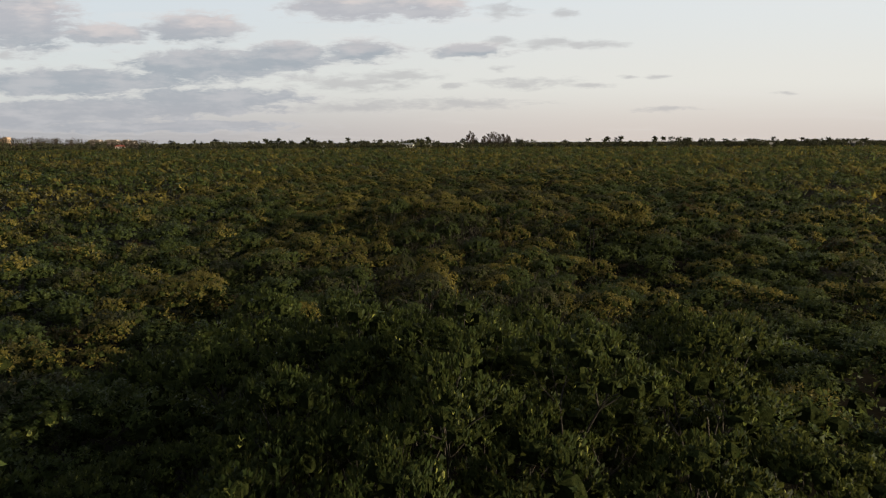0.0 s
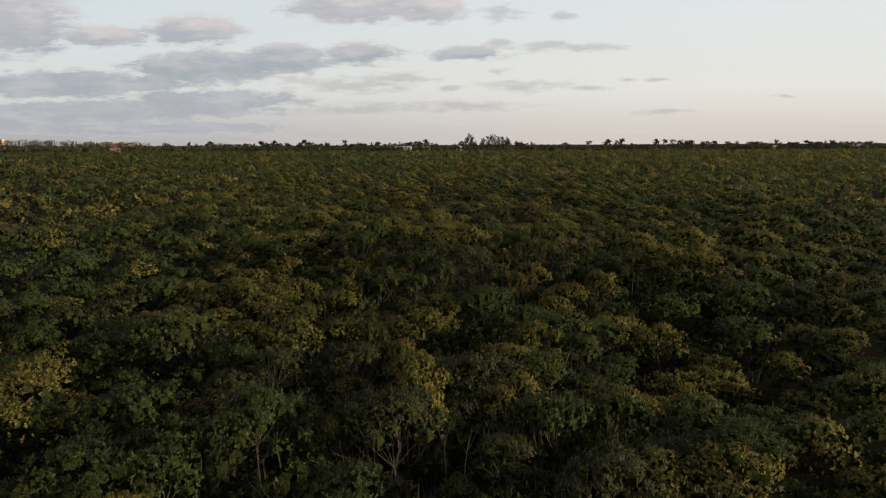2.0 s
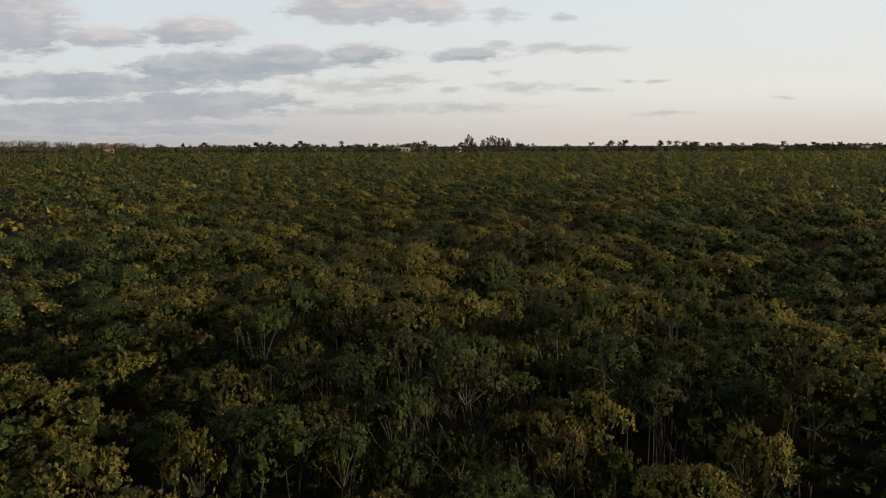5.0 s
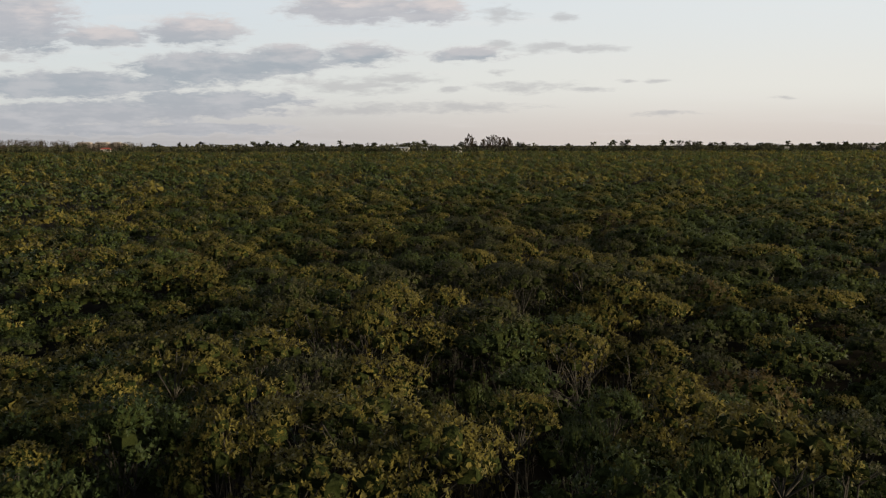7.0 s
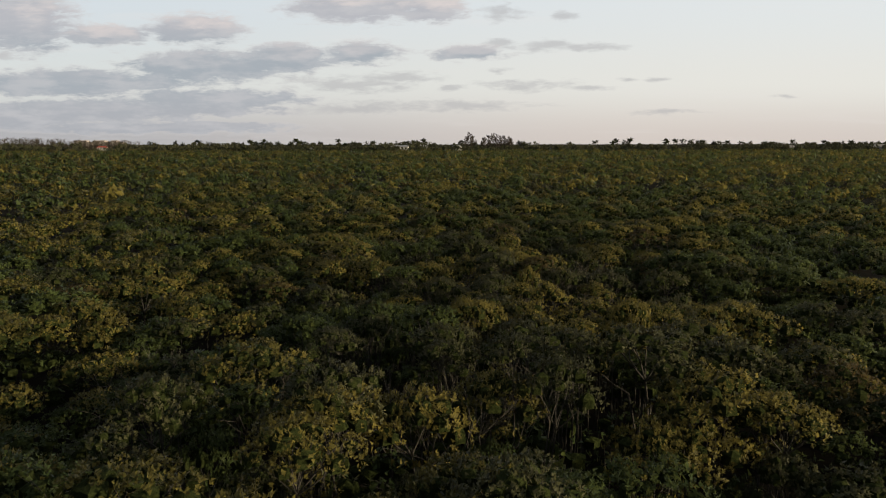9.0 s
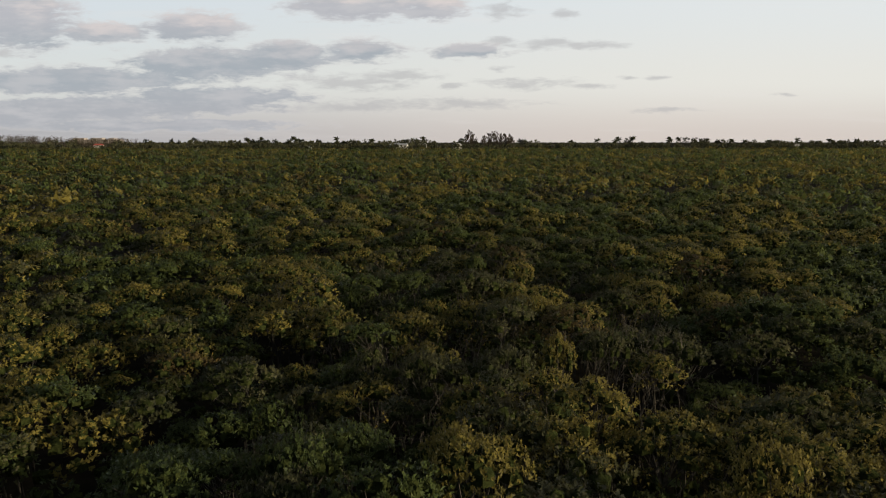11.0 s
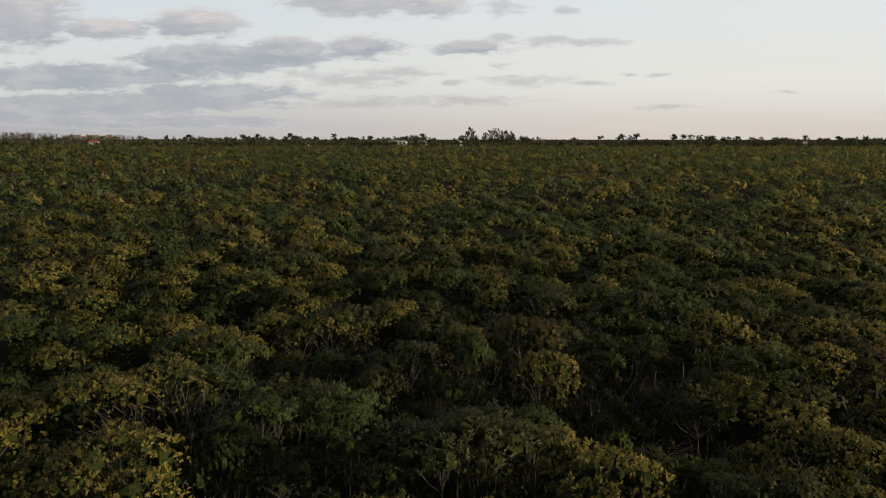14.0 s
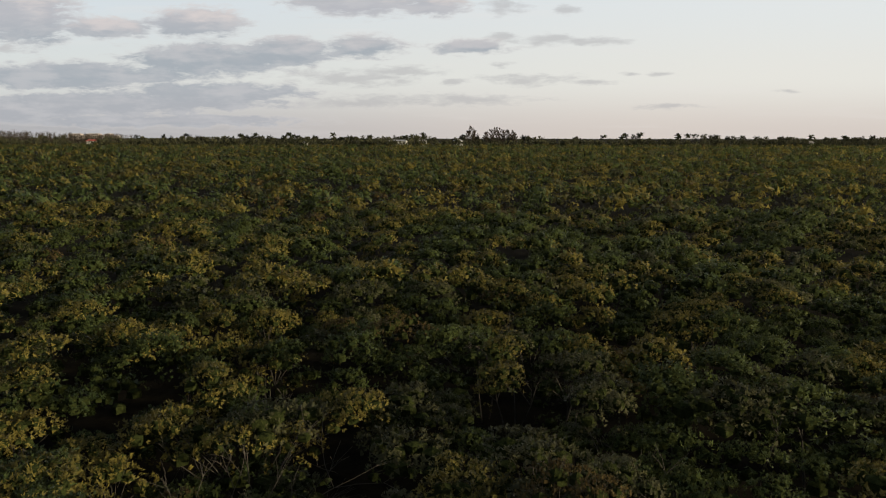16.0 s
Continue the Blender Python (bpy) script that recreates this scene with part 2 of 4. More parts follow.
# ---- mesh helpers ----
def mesh_of(name, verts, tris, mats, index=None, smooth=False, tuft=None):
    """A triangle mesh from arrays; index gives each triangle's material slot."""
    me = bpy.data.meshes.new(name)
    verts, tris = np.asarray(verts, np.float32), np.asarray(tris, np.int32)
    me.vertices.add(len(verts))
    me.vertices.foreach_set("co", verts.ravel())
    me.loops.add(tris.size)
    me.loops.foreach_set("vertex_index", tris.ravel())
    me.polygons.add(len(tris))
    me.polygons.foreach_set("loop_start", np.arange(0, tris.size, 3, dtype=np.int32))
    for m in mats:
        me.materials.append(m)
    if index is not None:
        me.polygons.foreach_set("material_index", np.asarray(index, np.int32))
    me.polygons.foreach_set("use_smooth", np.full(len(tris), smooth))
    me.update(calc_edges=True)
    if tuft is not None:
        at = me.attributes.new("tuft", "FLOAT_VECTOR", "POINT")
        at.data.foreach_set("vector", np.asarray(tuft, np.float32).ravel())
    return me


def join(pieces):
    """Several (verts, tris) into one."""
    vs, ts, n = [], [], 0
    for v, t in pieces:
        vs.append(v)
        ts.append(np.asarray(t) + n)
        n += len(v)
    return np.concatenate(vs), np.concatenate(ts)


def part(name, data, parent, label=""):
    """Links mesh data as one part under a thing or part."""
    ob = new(name, data)
    ob.parent = parent
    if label:
        ob["label"] = label
    return ob


def unit(a):
    return a / np.maximum(np.linalg.norm(a, axis=-1, keepdims=True), 1e-9)


def leaves(base, way, length, width, rng, fold=0.18):
    """Folded kite-shaped leaves: base points, directions, lengths and widths."""
    n = len(base)
    side = unit(np.cross(way, unit(rng.normal(size=(n, 3)) * 0.6 + (0, 0, 1))))
    up = np.cross(side, way)
    L, W = length[:, None], width[:, None]
    belly = base + way * L * 0.62 - up * W * fold
    tip = base + way * L + up * L * 0.06
    v = np.stack([base, belly + side * W * 0.5, tip, belly - side * W * 0.5], 1).reshape(-1, 3)
    i = np.arange(n)[:, None] * 4
    t = np.stack([i + (0, 1, 2), i + (0, 2, 3)], 1).reshape(-1, 3)
    return v, t


def tube(points, radii, sides=5):
    """A tapered branch along points."""
    points = np.asarray(points, float)
    ring = np.linspace(0, 2 * np.pi, sides, endpoint=False)
    d = unit(np.gradient(points, axis=0))
    a = unit(np.cross(d, (0.31, 0.87, 0.12)))
    b = np.cross(d, a)
    v = (points[:, None] + np.asarray(radii)[:, None, None] * (np.cos(ring)[None, :, None] * a[:, None] + np.sin(ring)[None, :, None] * b[:, None])).reshape(-1, 3)
    t = []
    for i in range(len(points) - 1):
        for j in range(sides):
            p, q = i * sides + j, i * sides + (j + 1) % sides
            t += [(p, q, q + sides), (p, q + sides, p + sides)]
    return v, np.array(t)


def limb(a, b, r0, r1, rng, bend=0.12, steps=4, sides=5):
    a, b = np.asarray(a, float), np.asarray(b, float)
    s = np.linspace(0, 1, steps)[:, None]
    way = np.linalg.norm(b - a)
    off = rng.normal(size=3) * bend * way
    pts = a + (b - a) * s + off * (s * (1 - s)) * 2 + (0, 0, 0.12 * way) * (s * (1 - s))
    return tube(pts, np.linspace(r0, r1, steps), sides)


# ---- mangroves ----
none = (np.zeros((0, 3)), np.zeros((0, 3), int))


def blades(base, way, axis, length, width, rng):
    """Small leaves, one slim triangle each, their upper faces turned to the shoot's axis."""
    n = len(base)
    side = unit(np.cross(way, axis) + rng.normal(size=(n, 3)) * 0.15)
    L, W = length[:, None], width[:, None]
    skew = rng.uniform(0.35, 0.65, (n, 1))
    v = np.stack([base, base + way * L * skew - side * W * 0.62, base + way * L + side * W * 0.25], 1).reshape(-1, 3)
    return v, np.arange(n * 3).reshape(-1, 3)


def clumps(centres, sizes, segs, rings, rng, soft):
    """The hearts of the lobes: small uneven caps, open below, hidden under the leaves, coloured dark to stand in for
    shade.
    """
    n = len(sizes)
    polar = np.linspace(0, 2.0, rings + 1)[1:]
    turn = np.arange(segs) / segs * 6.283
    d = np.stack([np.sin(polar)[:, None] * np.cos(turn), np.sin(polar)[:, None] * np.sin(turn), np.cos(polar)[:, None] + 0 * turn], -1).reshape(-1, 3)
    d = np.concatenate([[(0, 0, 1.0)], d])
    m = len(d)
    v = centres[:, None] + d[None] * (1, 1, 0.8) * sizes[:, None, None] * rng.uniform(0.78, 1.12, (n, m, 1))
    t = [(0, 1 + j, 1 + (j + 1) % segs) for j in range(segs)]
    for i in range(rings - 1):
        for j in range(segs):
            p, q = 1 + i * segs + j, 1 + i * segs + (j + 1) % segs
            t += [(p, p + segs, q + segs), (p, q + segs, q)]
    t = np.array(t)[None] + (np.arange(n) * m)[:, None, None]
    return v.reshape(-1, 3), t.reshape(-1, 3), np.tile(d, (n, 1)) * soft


def mangrove(seed, radius, height, shoots, leaf, per=6, lobes=10, flat=0.6, spread=0.8, twigs=0.1, stems=2, skirt=0.1, opening=(0.35, 1.2), kite=False, low=3, inner=110, old=0.10, heart=True, girth=1.0, soft=1.0, rise=0.55, ragged=0.14):
    """Crown and wood of one shrubby mangrove: forked stems that fan out into a low dome of lobes, each set with
    upright leaf rosettes over old leaves and a dark heart that paints in the shade. The crown's top is at height;
    returns leaves, wood and hearts, each as (verts, tris, bend)."""
    rng = np.random.default_rng(seed)
    oval = rng.uniform(0.85, 1.15)
    centres, sizes = [], []
    for i in range(lobes):
        a = i * 2.4 + rng.uniform(-0.5, 0.5)
        q = spread * math.sqrt((i + 0.15) / lobes)
        r = radius * rng.uniform(0.24, 0.42) * (10 / lobes) ** 0.4
        fall = flat * q * q * rng.uniform(0.7, 1.3) + rng.uniform(0, ragged)
        centres.append((q * math.cos(a) * radius * oval, q * math.sin(a) * radius / oval, height - r * 0.8 - fall * radius))
        sizes.append(r)
    for i in range(low):
        a = i * 6.28 / low + rng.uniform(-0.6, 0.6)
        q = radius * rng.uniform(0.3, 0.75)
        centres.append((q * math.cos(a), q * math.sin(a), height - radius * rng.uniform(0.9, 1.5)))
        sizes.append(radius * rng.uniform(0.24, 0.38))
    centres, sizes = np.array(centres), np.array(sizes)
    odds = sizes ** 2
    if low:
        odds[:lobes] *= (1 - skirt) / odds[:lobes].sum()
        odds[lobes:] *= skirt / odds[lobes:].sum()
    # shoots on the outside of the lobes
    many = shoots * 3
    which = rng.choice(len(sizes), many, p=odds / odds.sum())
    d = unit(rng.normal(size=(many, 3)) + (0, 0, 0.7))
    d[:, 2] = np.where(d[:, 2] < -0.2, -d[:, 2], d[:, 2])
    at = centres[which] + d * sizes[which][:, None] * rng.uniform(0.8, 1.12, (many, 1)) * (1, 1, 0.8)
    far = np.linalg.norm(at[:, None] - centres[None], axis=2) / sizes[None]
    far[np.arange(many), which] = 9
    free = np.nonzero(far.min(1) > 0.85)[0]
    free = np.concatenate([free, np.setdiff1d(np.arange(many), free)])[:shoots]
    which, d, at = which[free], d[free], at[free]
    n = shoots * per
    whole = unit(at - (0, 0, height - radius * 0.9))
    bend = np.repeat(unit(d * 0.6 + whole * 0.5 + (0, 0, 0.1)), per, 0) * soft
    axis = np.repeat(unit(d * 0.55 + whole * 0.25 + (0, 0, rise) + rng.normal(size=(shoots, 3)) * 0.16), per, 0)
    base = np.repeat(at, per, 0) + rng.normal(size=(n, 3)) * leaf * 0.22 - axis * leaf * rng.uniform(0, 0.7, (n, 1))
    turn = unit(np.cross(axis, rng.normal(size=(n, 3))))
    open_ = rng.uniform(*opening, (n, 1))
    way = unit(axis * np.cos(open_) + turn * np.sin(open_))
    length = leaf * rng.uniform(0.7, 1.3, n)
    if kite:
        foliage = leaves(base, way, length, length * rng.uniform(0.40, 0.54, n), rng) + (bend.repeat(4, 0),)
    else:
        foliage = blades(base, way, axis, length, length * rng.uniform(0.6, 0.85, n), rng) + (bend.repeat(3, 0),)
    # larger old leaves within the lobes, then dark caps that paint the inner shade
    pick = rng.choice(len(sizes), inner, p=sizes ** 2 / (sizes ** 2).sum())
    dd = unit(rng.normal(size=(inner, 3)) + (0, 0, 0.2))
    spot = centres[pick] + dd * sizes[pick][:, None] * rng.uniform(0.45, 0.8, (inner, 1)) * (1, 1, 0.8)
    size = old * rng.uniform(0.7, 1.3, inner)
    old_leaves = blades(spot, unit(np.cross(dd, rng.normal(size=(inner, 3)))), dd, size, size * 0.8, rng) + (dd.repeat(3, 0) * soft,)
    foliage = join([foliage[:2], old_leaves[:2]]) + (np.concatenate([foliage[2], old_leaves[2]]),)
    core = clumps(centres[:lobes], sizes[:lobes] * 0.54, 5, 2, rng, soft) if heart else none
    # stems rise, fork and fan out to the lobes
    wood, forks = [], []
    for s in range(stems):
        a = s * 6.28 / stems + rng.uniform(-0.6, 0.6)
        foot = np.array([math.cos(a), math.sin(a), 0]) * rng.uniform(0.05, 0.25)
        fork = np.array([math.cos(a), math.sin(a), 0]) * radius * rng.uniform(0.1, 0.32) + (0, 0, height - radius * rng.uniform(1.1, 1.6))
        wood.append(limb(foot, fork, 0.034 * girth, 0.02 * girth, rng, 0.12, 5, 5))
        forks.append(fork)
    for c in centres[:lobes if stems else 0]:
        f = min(forks, key=lambda q: np.linalg.norm(q - c))
        wood.append(limb(f, c, 0.015 * girth, 0.008 * girth, rng, 0.12, 3, 4))
    for i in rng.choice(shoots, int(shoots * twigs), replace=False):
        wood.append(limb(centres[which[i]] - (0, 0, sizes[which[i]] * 0.6), at[i], 0.006 * girth, 0.003 * girth, rng, 0.1, 2, 3))
    return foliage, join(wood) if wood else none, core


def bare_shrub(seed, radius, height, branches=26, sides=4):
    """A leafless shrub: stems that fork again and again into pale twigs."""
    rng = np.random.default_rng(seed)
    wood = []

    def grow(a, way, length, r, left):
        b = a + way * length
        wood.append(limb(a, b, r, r * 0.62, rng, 0.08, 3, sides if left > 1 else 3))
        if left:
            for _ in range(3 if left > 1 else 4):
                grow(b, unit(way + rng.normal(size=3) * 0.42 + (0, 0, 0.12)), length * rng.uniform(0.5, 0.75), r * 0.55, left - 1)

    for s in range(3):
        a = s * 2.1 + rng.uniform(-0.5, 0.5)
        grow(np.array([0.1 * math.cos(a), 0.1 * math.sin(a), 0.0]), unit(np.array([0.2 * math.cos(a), 0.2 * math.sin(a), 1.0])), height * 0.52, 0.03, 3)
    v, t = join(wood)
    v[:, 2] *= height / v[:, 2].max()
    return v, t


def scatter_mesh(name, spots, shapes, mats, rng):
    """Joins copies of shapes [(foliage, wood)] at spots rows (x, y, top, size, shape) into one mesh; slots: leaves, wood, inside."""
    vs, ts, ix, ns, n = [], [], [], [], 0
    for s, (foliage, wood, core, made) in enumerate(shapes):
        rows = spots[spots[:, 4].astype(int) == s]
        if not len(rows):
            continue
        a = rng.uniform(0, 2 * np.pi, len(rows))
        c, si = np.cos(a)[:, None], np.sin(a)[:, None]
        for (v, t, *bend), slot in ((foliage, 0), (wood, 1), (core, 2)):
            if not len(t):
                continue
            q = bend[0] if bend else np.zeros_like(v) + (0, 0, 1)
            ns.append(np.stack([q[None, :, 0] * c - q[None, :, 1] * si, q[None, :, 0] * si + q[None, :, 1] * c, q[None, :, 2] + 0 * c], -1).reshape(-1, 3))
            k = rows[:, 3][:, None]
            x = (v[None, :, 0] * c - v[None, :, 1] * si) * k + rows[:, 0][:, None]
            y = (v[None, :, 0] * si + v[None, :, 1] * c) * k + rows[:, 1][:, None]
            z = v[None, :, 2] * (rows[:, 2] / made)[:, None]
            high = rows[:, 2][:, None] - (made - v[None, :, 2]) * k      # crown keeps its proportions, stems stretch
            z = np.where(v[None, :, 2] > made * 0.55, high, z)
            z = np.maximum(z, -0.2)
            vs.append(np.stack([x, y, z], -1).reshape(-1, 3))
            tt = (t[None] + (np.arange(len(rows)) * len(v))[:, None, None]).reshape(-1, 3) + n
            ts.append(tt)
            ix.append(np.full(len(tt), slot))
            n += len(rows) * len(v)
    return mesh_of(name, np.concatenate(vs), np.concatenate(ts), mats, np.concatenate(ix), tuft=np.concatenate(ns))


PATH = np.array([(METRES * 0.0504 * s, METRES * 0.9986 * s) for s in np.linspace(0, 1, 13)])
# broad swells of the canopy: x, y, rise, reach across, reach along
SWELLS = [(-1.0, 9.5, 2.3, 7.5, 6.0), (-0.5, 23.0, 0.9, 4.0, 5.0), (8.2, 29.0, -1.1, 3.5, 4.0), (-1.0, 47.0, 1.3, 6.0, 6.0), (4.5, 41.5, 1.3, 6.0, 4.5),
          (11.0, 38.5, 0.8, 4.0, 4.0), (-4.0, 36.5, -0.4, 3.0, 3.0), (4.5, 57.5, 0.8, 5.0, 3.5), (-2.0, 55.5, 0.6, 2.5, 2.5), (-1.5, 72.5, 0.6, 5.0, 3.0),
          (-3.5, 77.8, 0.9, 3.0, 2.2), (8.8, 69.5, 0.6, 5.0, 5.0), (12.0, 82.0, 0.6, 4.0, 5.0), (5.0, 81.0, 0.5, 2.5, 2.0), (-4.0, 84.8, -0.7, 3.5, 2.5),
          # the last swell is added out of view, only to shade the trees at right
          (11.0, 91.5, 0.5, 3.5, 3.0), (-24.0, 118.0, 0.7, 14.0, 14.0), (14.0, 7.0, 2.6, 3.2, 4.0)]
# stands of golden foliage: x, y, share, reach across, reach along
GOLDEN = [(-1.2, 48.0, 0.3, 2.0, 4.5), (-4.0, 37.5, 0.4, 2.0, 3.0), (6.8, 31.5, 0.4, 2.0, 2.0), (0.5, 71.5, 0.5, 3.0, 2.0), (-4.0, 76.5, 0.4, 3.0, 3.0),
          (-9.0, 66.0, 0.55, 4.0, 4.0), (-3.0, 91.5, 0.45, 4.5, 3.0), (9.0, 93.0, 0.4, 6.0, 3.0), (-28.0, 72.0, 0.6, 16.0, 16.0), (-15.0, 100.0, 0.3, 20.0, 20.0)]
# stands of grey-olive and russet foliage
GREYISH = [(4.5, 60.0, 0.7, 4.0, 4.0), (7.0, 56.0, 0.5, 3.0, 3.0), (3.5, 84.5, 0.7, 3.0, 2.5), (-2.0, 27.0, 0.5, 4.0, 3.5),
           (11.0, 84.0, 0.5, 4.0, 4.0), (1.5, 79.5, 0.5, 3.0, 2.0), (8.0, 66.0, 0.4, 8.0, 8.0)]


def bumps(x, y, rows):
    out = np.zeros_like(x)
    for cx, cy, h, a, b in rows:
        out += h * np.exp(-((x - cx) / a) ** 2 - ((y - cy) / b) ** 2)
    return out


def wander(x, y, scale, seed):
    """Smooth noise from a few slanted waves."""
    r = np.random.default_rng(seed)
    out = np.zeros_like(x)
    for _ in range(9):
        a, f, p = r.uniform(0, 6.28), r.uniform(0.5, 1.7) / scale, r.uniform(0, 6.28)
        out += np.sin((x * math.cos(a) + y * math.sin(a)) * f * 6.28 + p)
    return out / 9 * 1.9


def canopy(x, y):
    return 4.15 + bumps(x, y, SWELLS) + 0.36 * wander(x, y, 9.0, 3) + 0.30 * wander(x, y, 4.2, 5) + 0.30 * wander(x, y, 26.0, 4)


def nearness(x, y):
    """Distance at which the flight passes a spot that lies within its view; far for the rest."""
    dx, dy = x[:, None] - PATH[None, :, 0], y[:, None] - PATH[None, :, 1]
    d = np.hypot(dx, dy)
    seen = (np.abs(dx - 0.04 * dy) < 0.665 * dy + 1.5) & (dy > 5.0)
    return np.where(seen, d, 1e4).min(1)


def grid_spots(x0, x1, y0, y1, step, rng):
    gx, gy = np.meshgrid(np.arange(x0, x1, step), np.arange(y0, y1, step * 0.87))
    gx = gx + (np.arange(gy.shape[0]) % 2)[:, None] * step * 0.5
    x, y = gx.ravel(), gy.ravel()
    return x + rng.uniform(-0.36, 0.36, x.size) * step, y + rng.uniform(-0.36, 0.36, x.size) * step


def storey(n, rng):
    """Sizes and drops below the canopy: half the trees stand free above a lower, shaded storey."""
    tall = rng.uniform(size=n) < 0.5
    size = np.where(tall, np.clip(rng.normal(1.12, 0.22, n), 0.75, 1.6), np.clip(rng.normal(0.85, 0.12, n), 0.55, 1.1))
    drop = np.where(tall, rng.normal(-0.15, 0.22, n), rng.uniform(0.35, 1.1, n))
    return size * 0.67, drop


def species(x, y, rng):
    """0 green, 1 golden, 2 grey-olive, 3 russet."""
    drift = np.clip(0.45 + 1.3 * wander(x, y, 13.0, 8) + 0.6 * wander(x, y, 40.0, 12), 0, 1)
    gold = 0.10 + 0.52 * drift + 0.7 * bumps(x, y, GOLDEN)
    grey = 0.09 + 0.08 * np.maximum(wander(x, y, 18.0, 9), 0) + bumps(x, y, GREYISH)
    r = rng.uniform(size=x.size)
    s = np.zeros(x.size, int)
    s[r < gold + grey + 0.03] = 3
    s[r < gold + grey] = 2
    s[r < gold] = 1
    return s


# ---- ground ----
def make_ground():
    """One sheet of dark mud out to the horizon, uneven under the trees."""
    step = np.concatenate([[-6000, -2500, -900, -300, -120], np.linspace(-60, 60, 41), [120, 300, 900, 2500, 6000]])
    gx, gy = np.meshgrid(step, np.where(np.abs(step) < 100, step + 55, step))
    gx, gy = gx.ravel(), gy.ravel()
    gz = 0.08 * wander(gx, gy, 6.0, 21) * (np.hypot(gx, gy - 55) < 110)
    n = len(step)
    i = (np.arange(n - 1)[:, None] * n + np.arange(n - 1)[None]).ravel()
    t = np.concatenate([np.stack([i, i + 1, i + n + 1], 1), np.stack([i, i + n + 1, i + n], 1)])
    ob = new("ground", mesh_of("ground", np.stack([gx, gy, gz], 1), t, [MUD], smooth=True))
    tagged(ob, "dark wet swamp mud beneath the mangroves", "ground", kind="structure")


make_ground()

# ---- mangrove forest ----
KINDS = [("green", GREEN, "dark green mangrove tree with upright leathery leaf rosettes"),
         ("golden", GOLD, "yellow-gold leaved mangrove tree standing in the thicket"),
         ("olive", OLIVE, "grey-olive mangrove tree with pale forked stems"),
         ("russet", RUSSET, "sparse russet-leaved mangrove tree with pale twigs"),
         ("tufted", TUFT, "tall mangrove tree with large upright tufts of green leaves")]
SIZE = 4.6      # height at which the patterns are grown
NEAR = [[mangrove(100 + i, 1.02 + 0.08 * (i % 3), SIZE, 270, 0.066, 7, 9 + i % 4, 0.5 + 0.1 * (i % 3), twigs=0.03) for i in range(6)],
        [mangrove(200 + i, 1.15, SIZE, 330, 0.063, 7, 11, 0.45 + 0.08 * i, twigs=0.03) for i in range(4)],
        [mangrove(300 + i, 1.12, SIZE, 310, 0.060, 7, 12, 0.5 + 0.1 * (i % 2), 0.85, 0.1, 3, 0.05, low=2) for i in range(4)],
        [mangrove(400 + i, 1.0, SIZE, 220, 0.060, 7, 9, 0.5, 0.88, 0.25, 3, 0.04, low=1, inner=80) for i in range(3)],
        [mangrove(450 + i, 1.05, SIZE, 250, 0.082, 8, 13, 0.7, 0.85, 0.04, 2, 0.08, (0.1, 0.75), True, 3, 160, 0.10, girth=0.7, rise=0.9, ragged=0.35, soft=0.3) for i in range(4)]]
MID = [mangrove(500 + i, 1.12, SIZE, 190, 0.084, 6, 9, 0.5 + 0.1 * (i % 3), 0.8, 0.0, 0, 0.04, (0.4, 1.25), False, 2, 40, 0.13, soft=1.4) for i in range(6)]
DISTANT = [mangrove(550 + i, 1.15, SIZE, 72, 0.155, 4, 6, 0.5 + 0.1 * (i % 3), 0.8, 0.0, 0, 0.0, (0.7, 1.35), False, 0, 12, 0.22, soft=1.8, rise=0.35) for i in range(6)]
SCRUB = [mangrove(580 + i, 1.1, SIZE, 18, 0.14, 4, 5, 0.5, 0.8, 0.0, 0, 0.0, (0.5, 1.3), False, 0, 10, 0.22) for i in range(4)]
FAR = [mangrove(600 + i, 1.45, SIZE, 32, 0.28, 2, 5, 0.5, 0.72, 0.0, 0, 0.0, (1.0, 1.45), False, 0, 16, 0.62, False, soft=2.2, rise=0.2) for i in range(5)]
VAST = [mangrove(700 + i, 2.7, SIZE, 24, 0.72, 1, 5, 0.4, 0.8, 0.0, 0, 0.0, (1.0, 1.45), False, 0, 6, 1.3, False, soft=1.9, rise=0.2) for i in range(5)]

# trees that stand out: x, y, top of the crown, size, kind
LANDMARKS_A = [(-3.6, 11.4, 6.2, 1.1, 4), (1.8, 8.8, 7.0, 1.1, 4), (0.1, 7.7, 7.0, 0.9, 4), (-3.4, 13.4, 6.4, 1.1, 4), (-2.4, 13.2, 5.9, 0.9, 4),
               (3.9, 9.9, 6.9, 1.0, 4), (6.0, 17.8, 5.2, 1.0, 4), (2.0, 15.6, 5.6, 1.0, 4), (0.7, 16.2, 5.1, 1.0, 4), (10.0, 19.5, 4.4, 1.0, 0),
               (-0.5, 22.9, 5.0, 1.1, 2), (-3.0, 24.4, 4.5, 1.1, 0), (1.3, 26.4, 4.7, 1.1, 2), (3.9, 30.0, 4.8, 1.0, 0), (1.8, 33.0, 4.9, 1.0, 0),
               (7.2, 31.5, 4.0, 1.1, 1), (-4.6, 36.0, 4.6, 0.9, 1), (-3.2, 39.6, 4.8, 1.0, 1), (8.2, 37.9, 5.2, 1.0, 3), (12.6, 39.6, 5.2, 1.0, 0)]
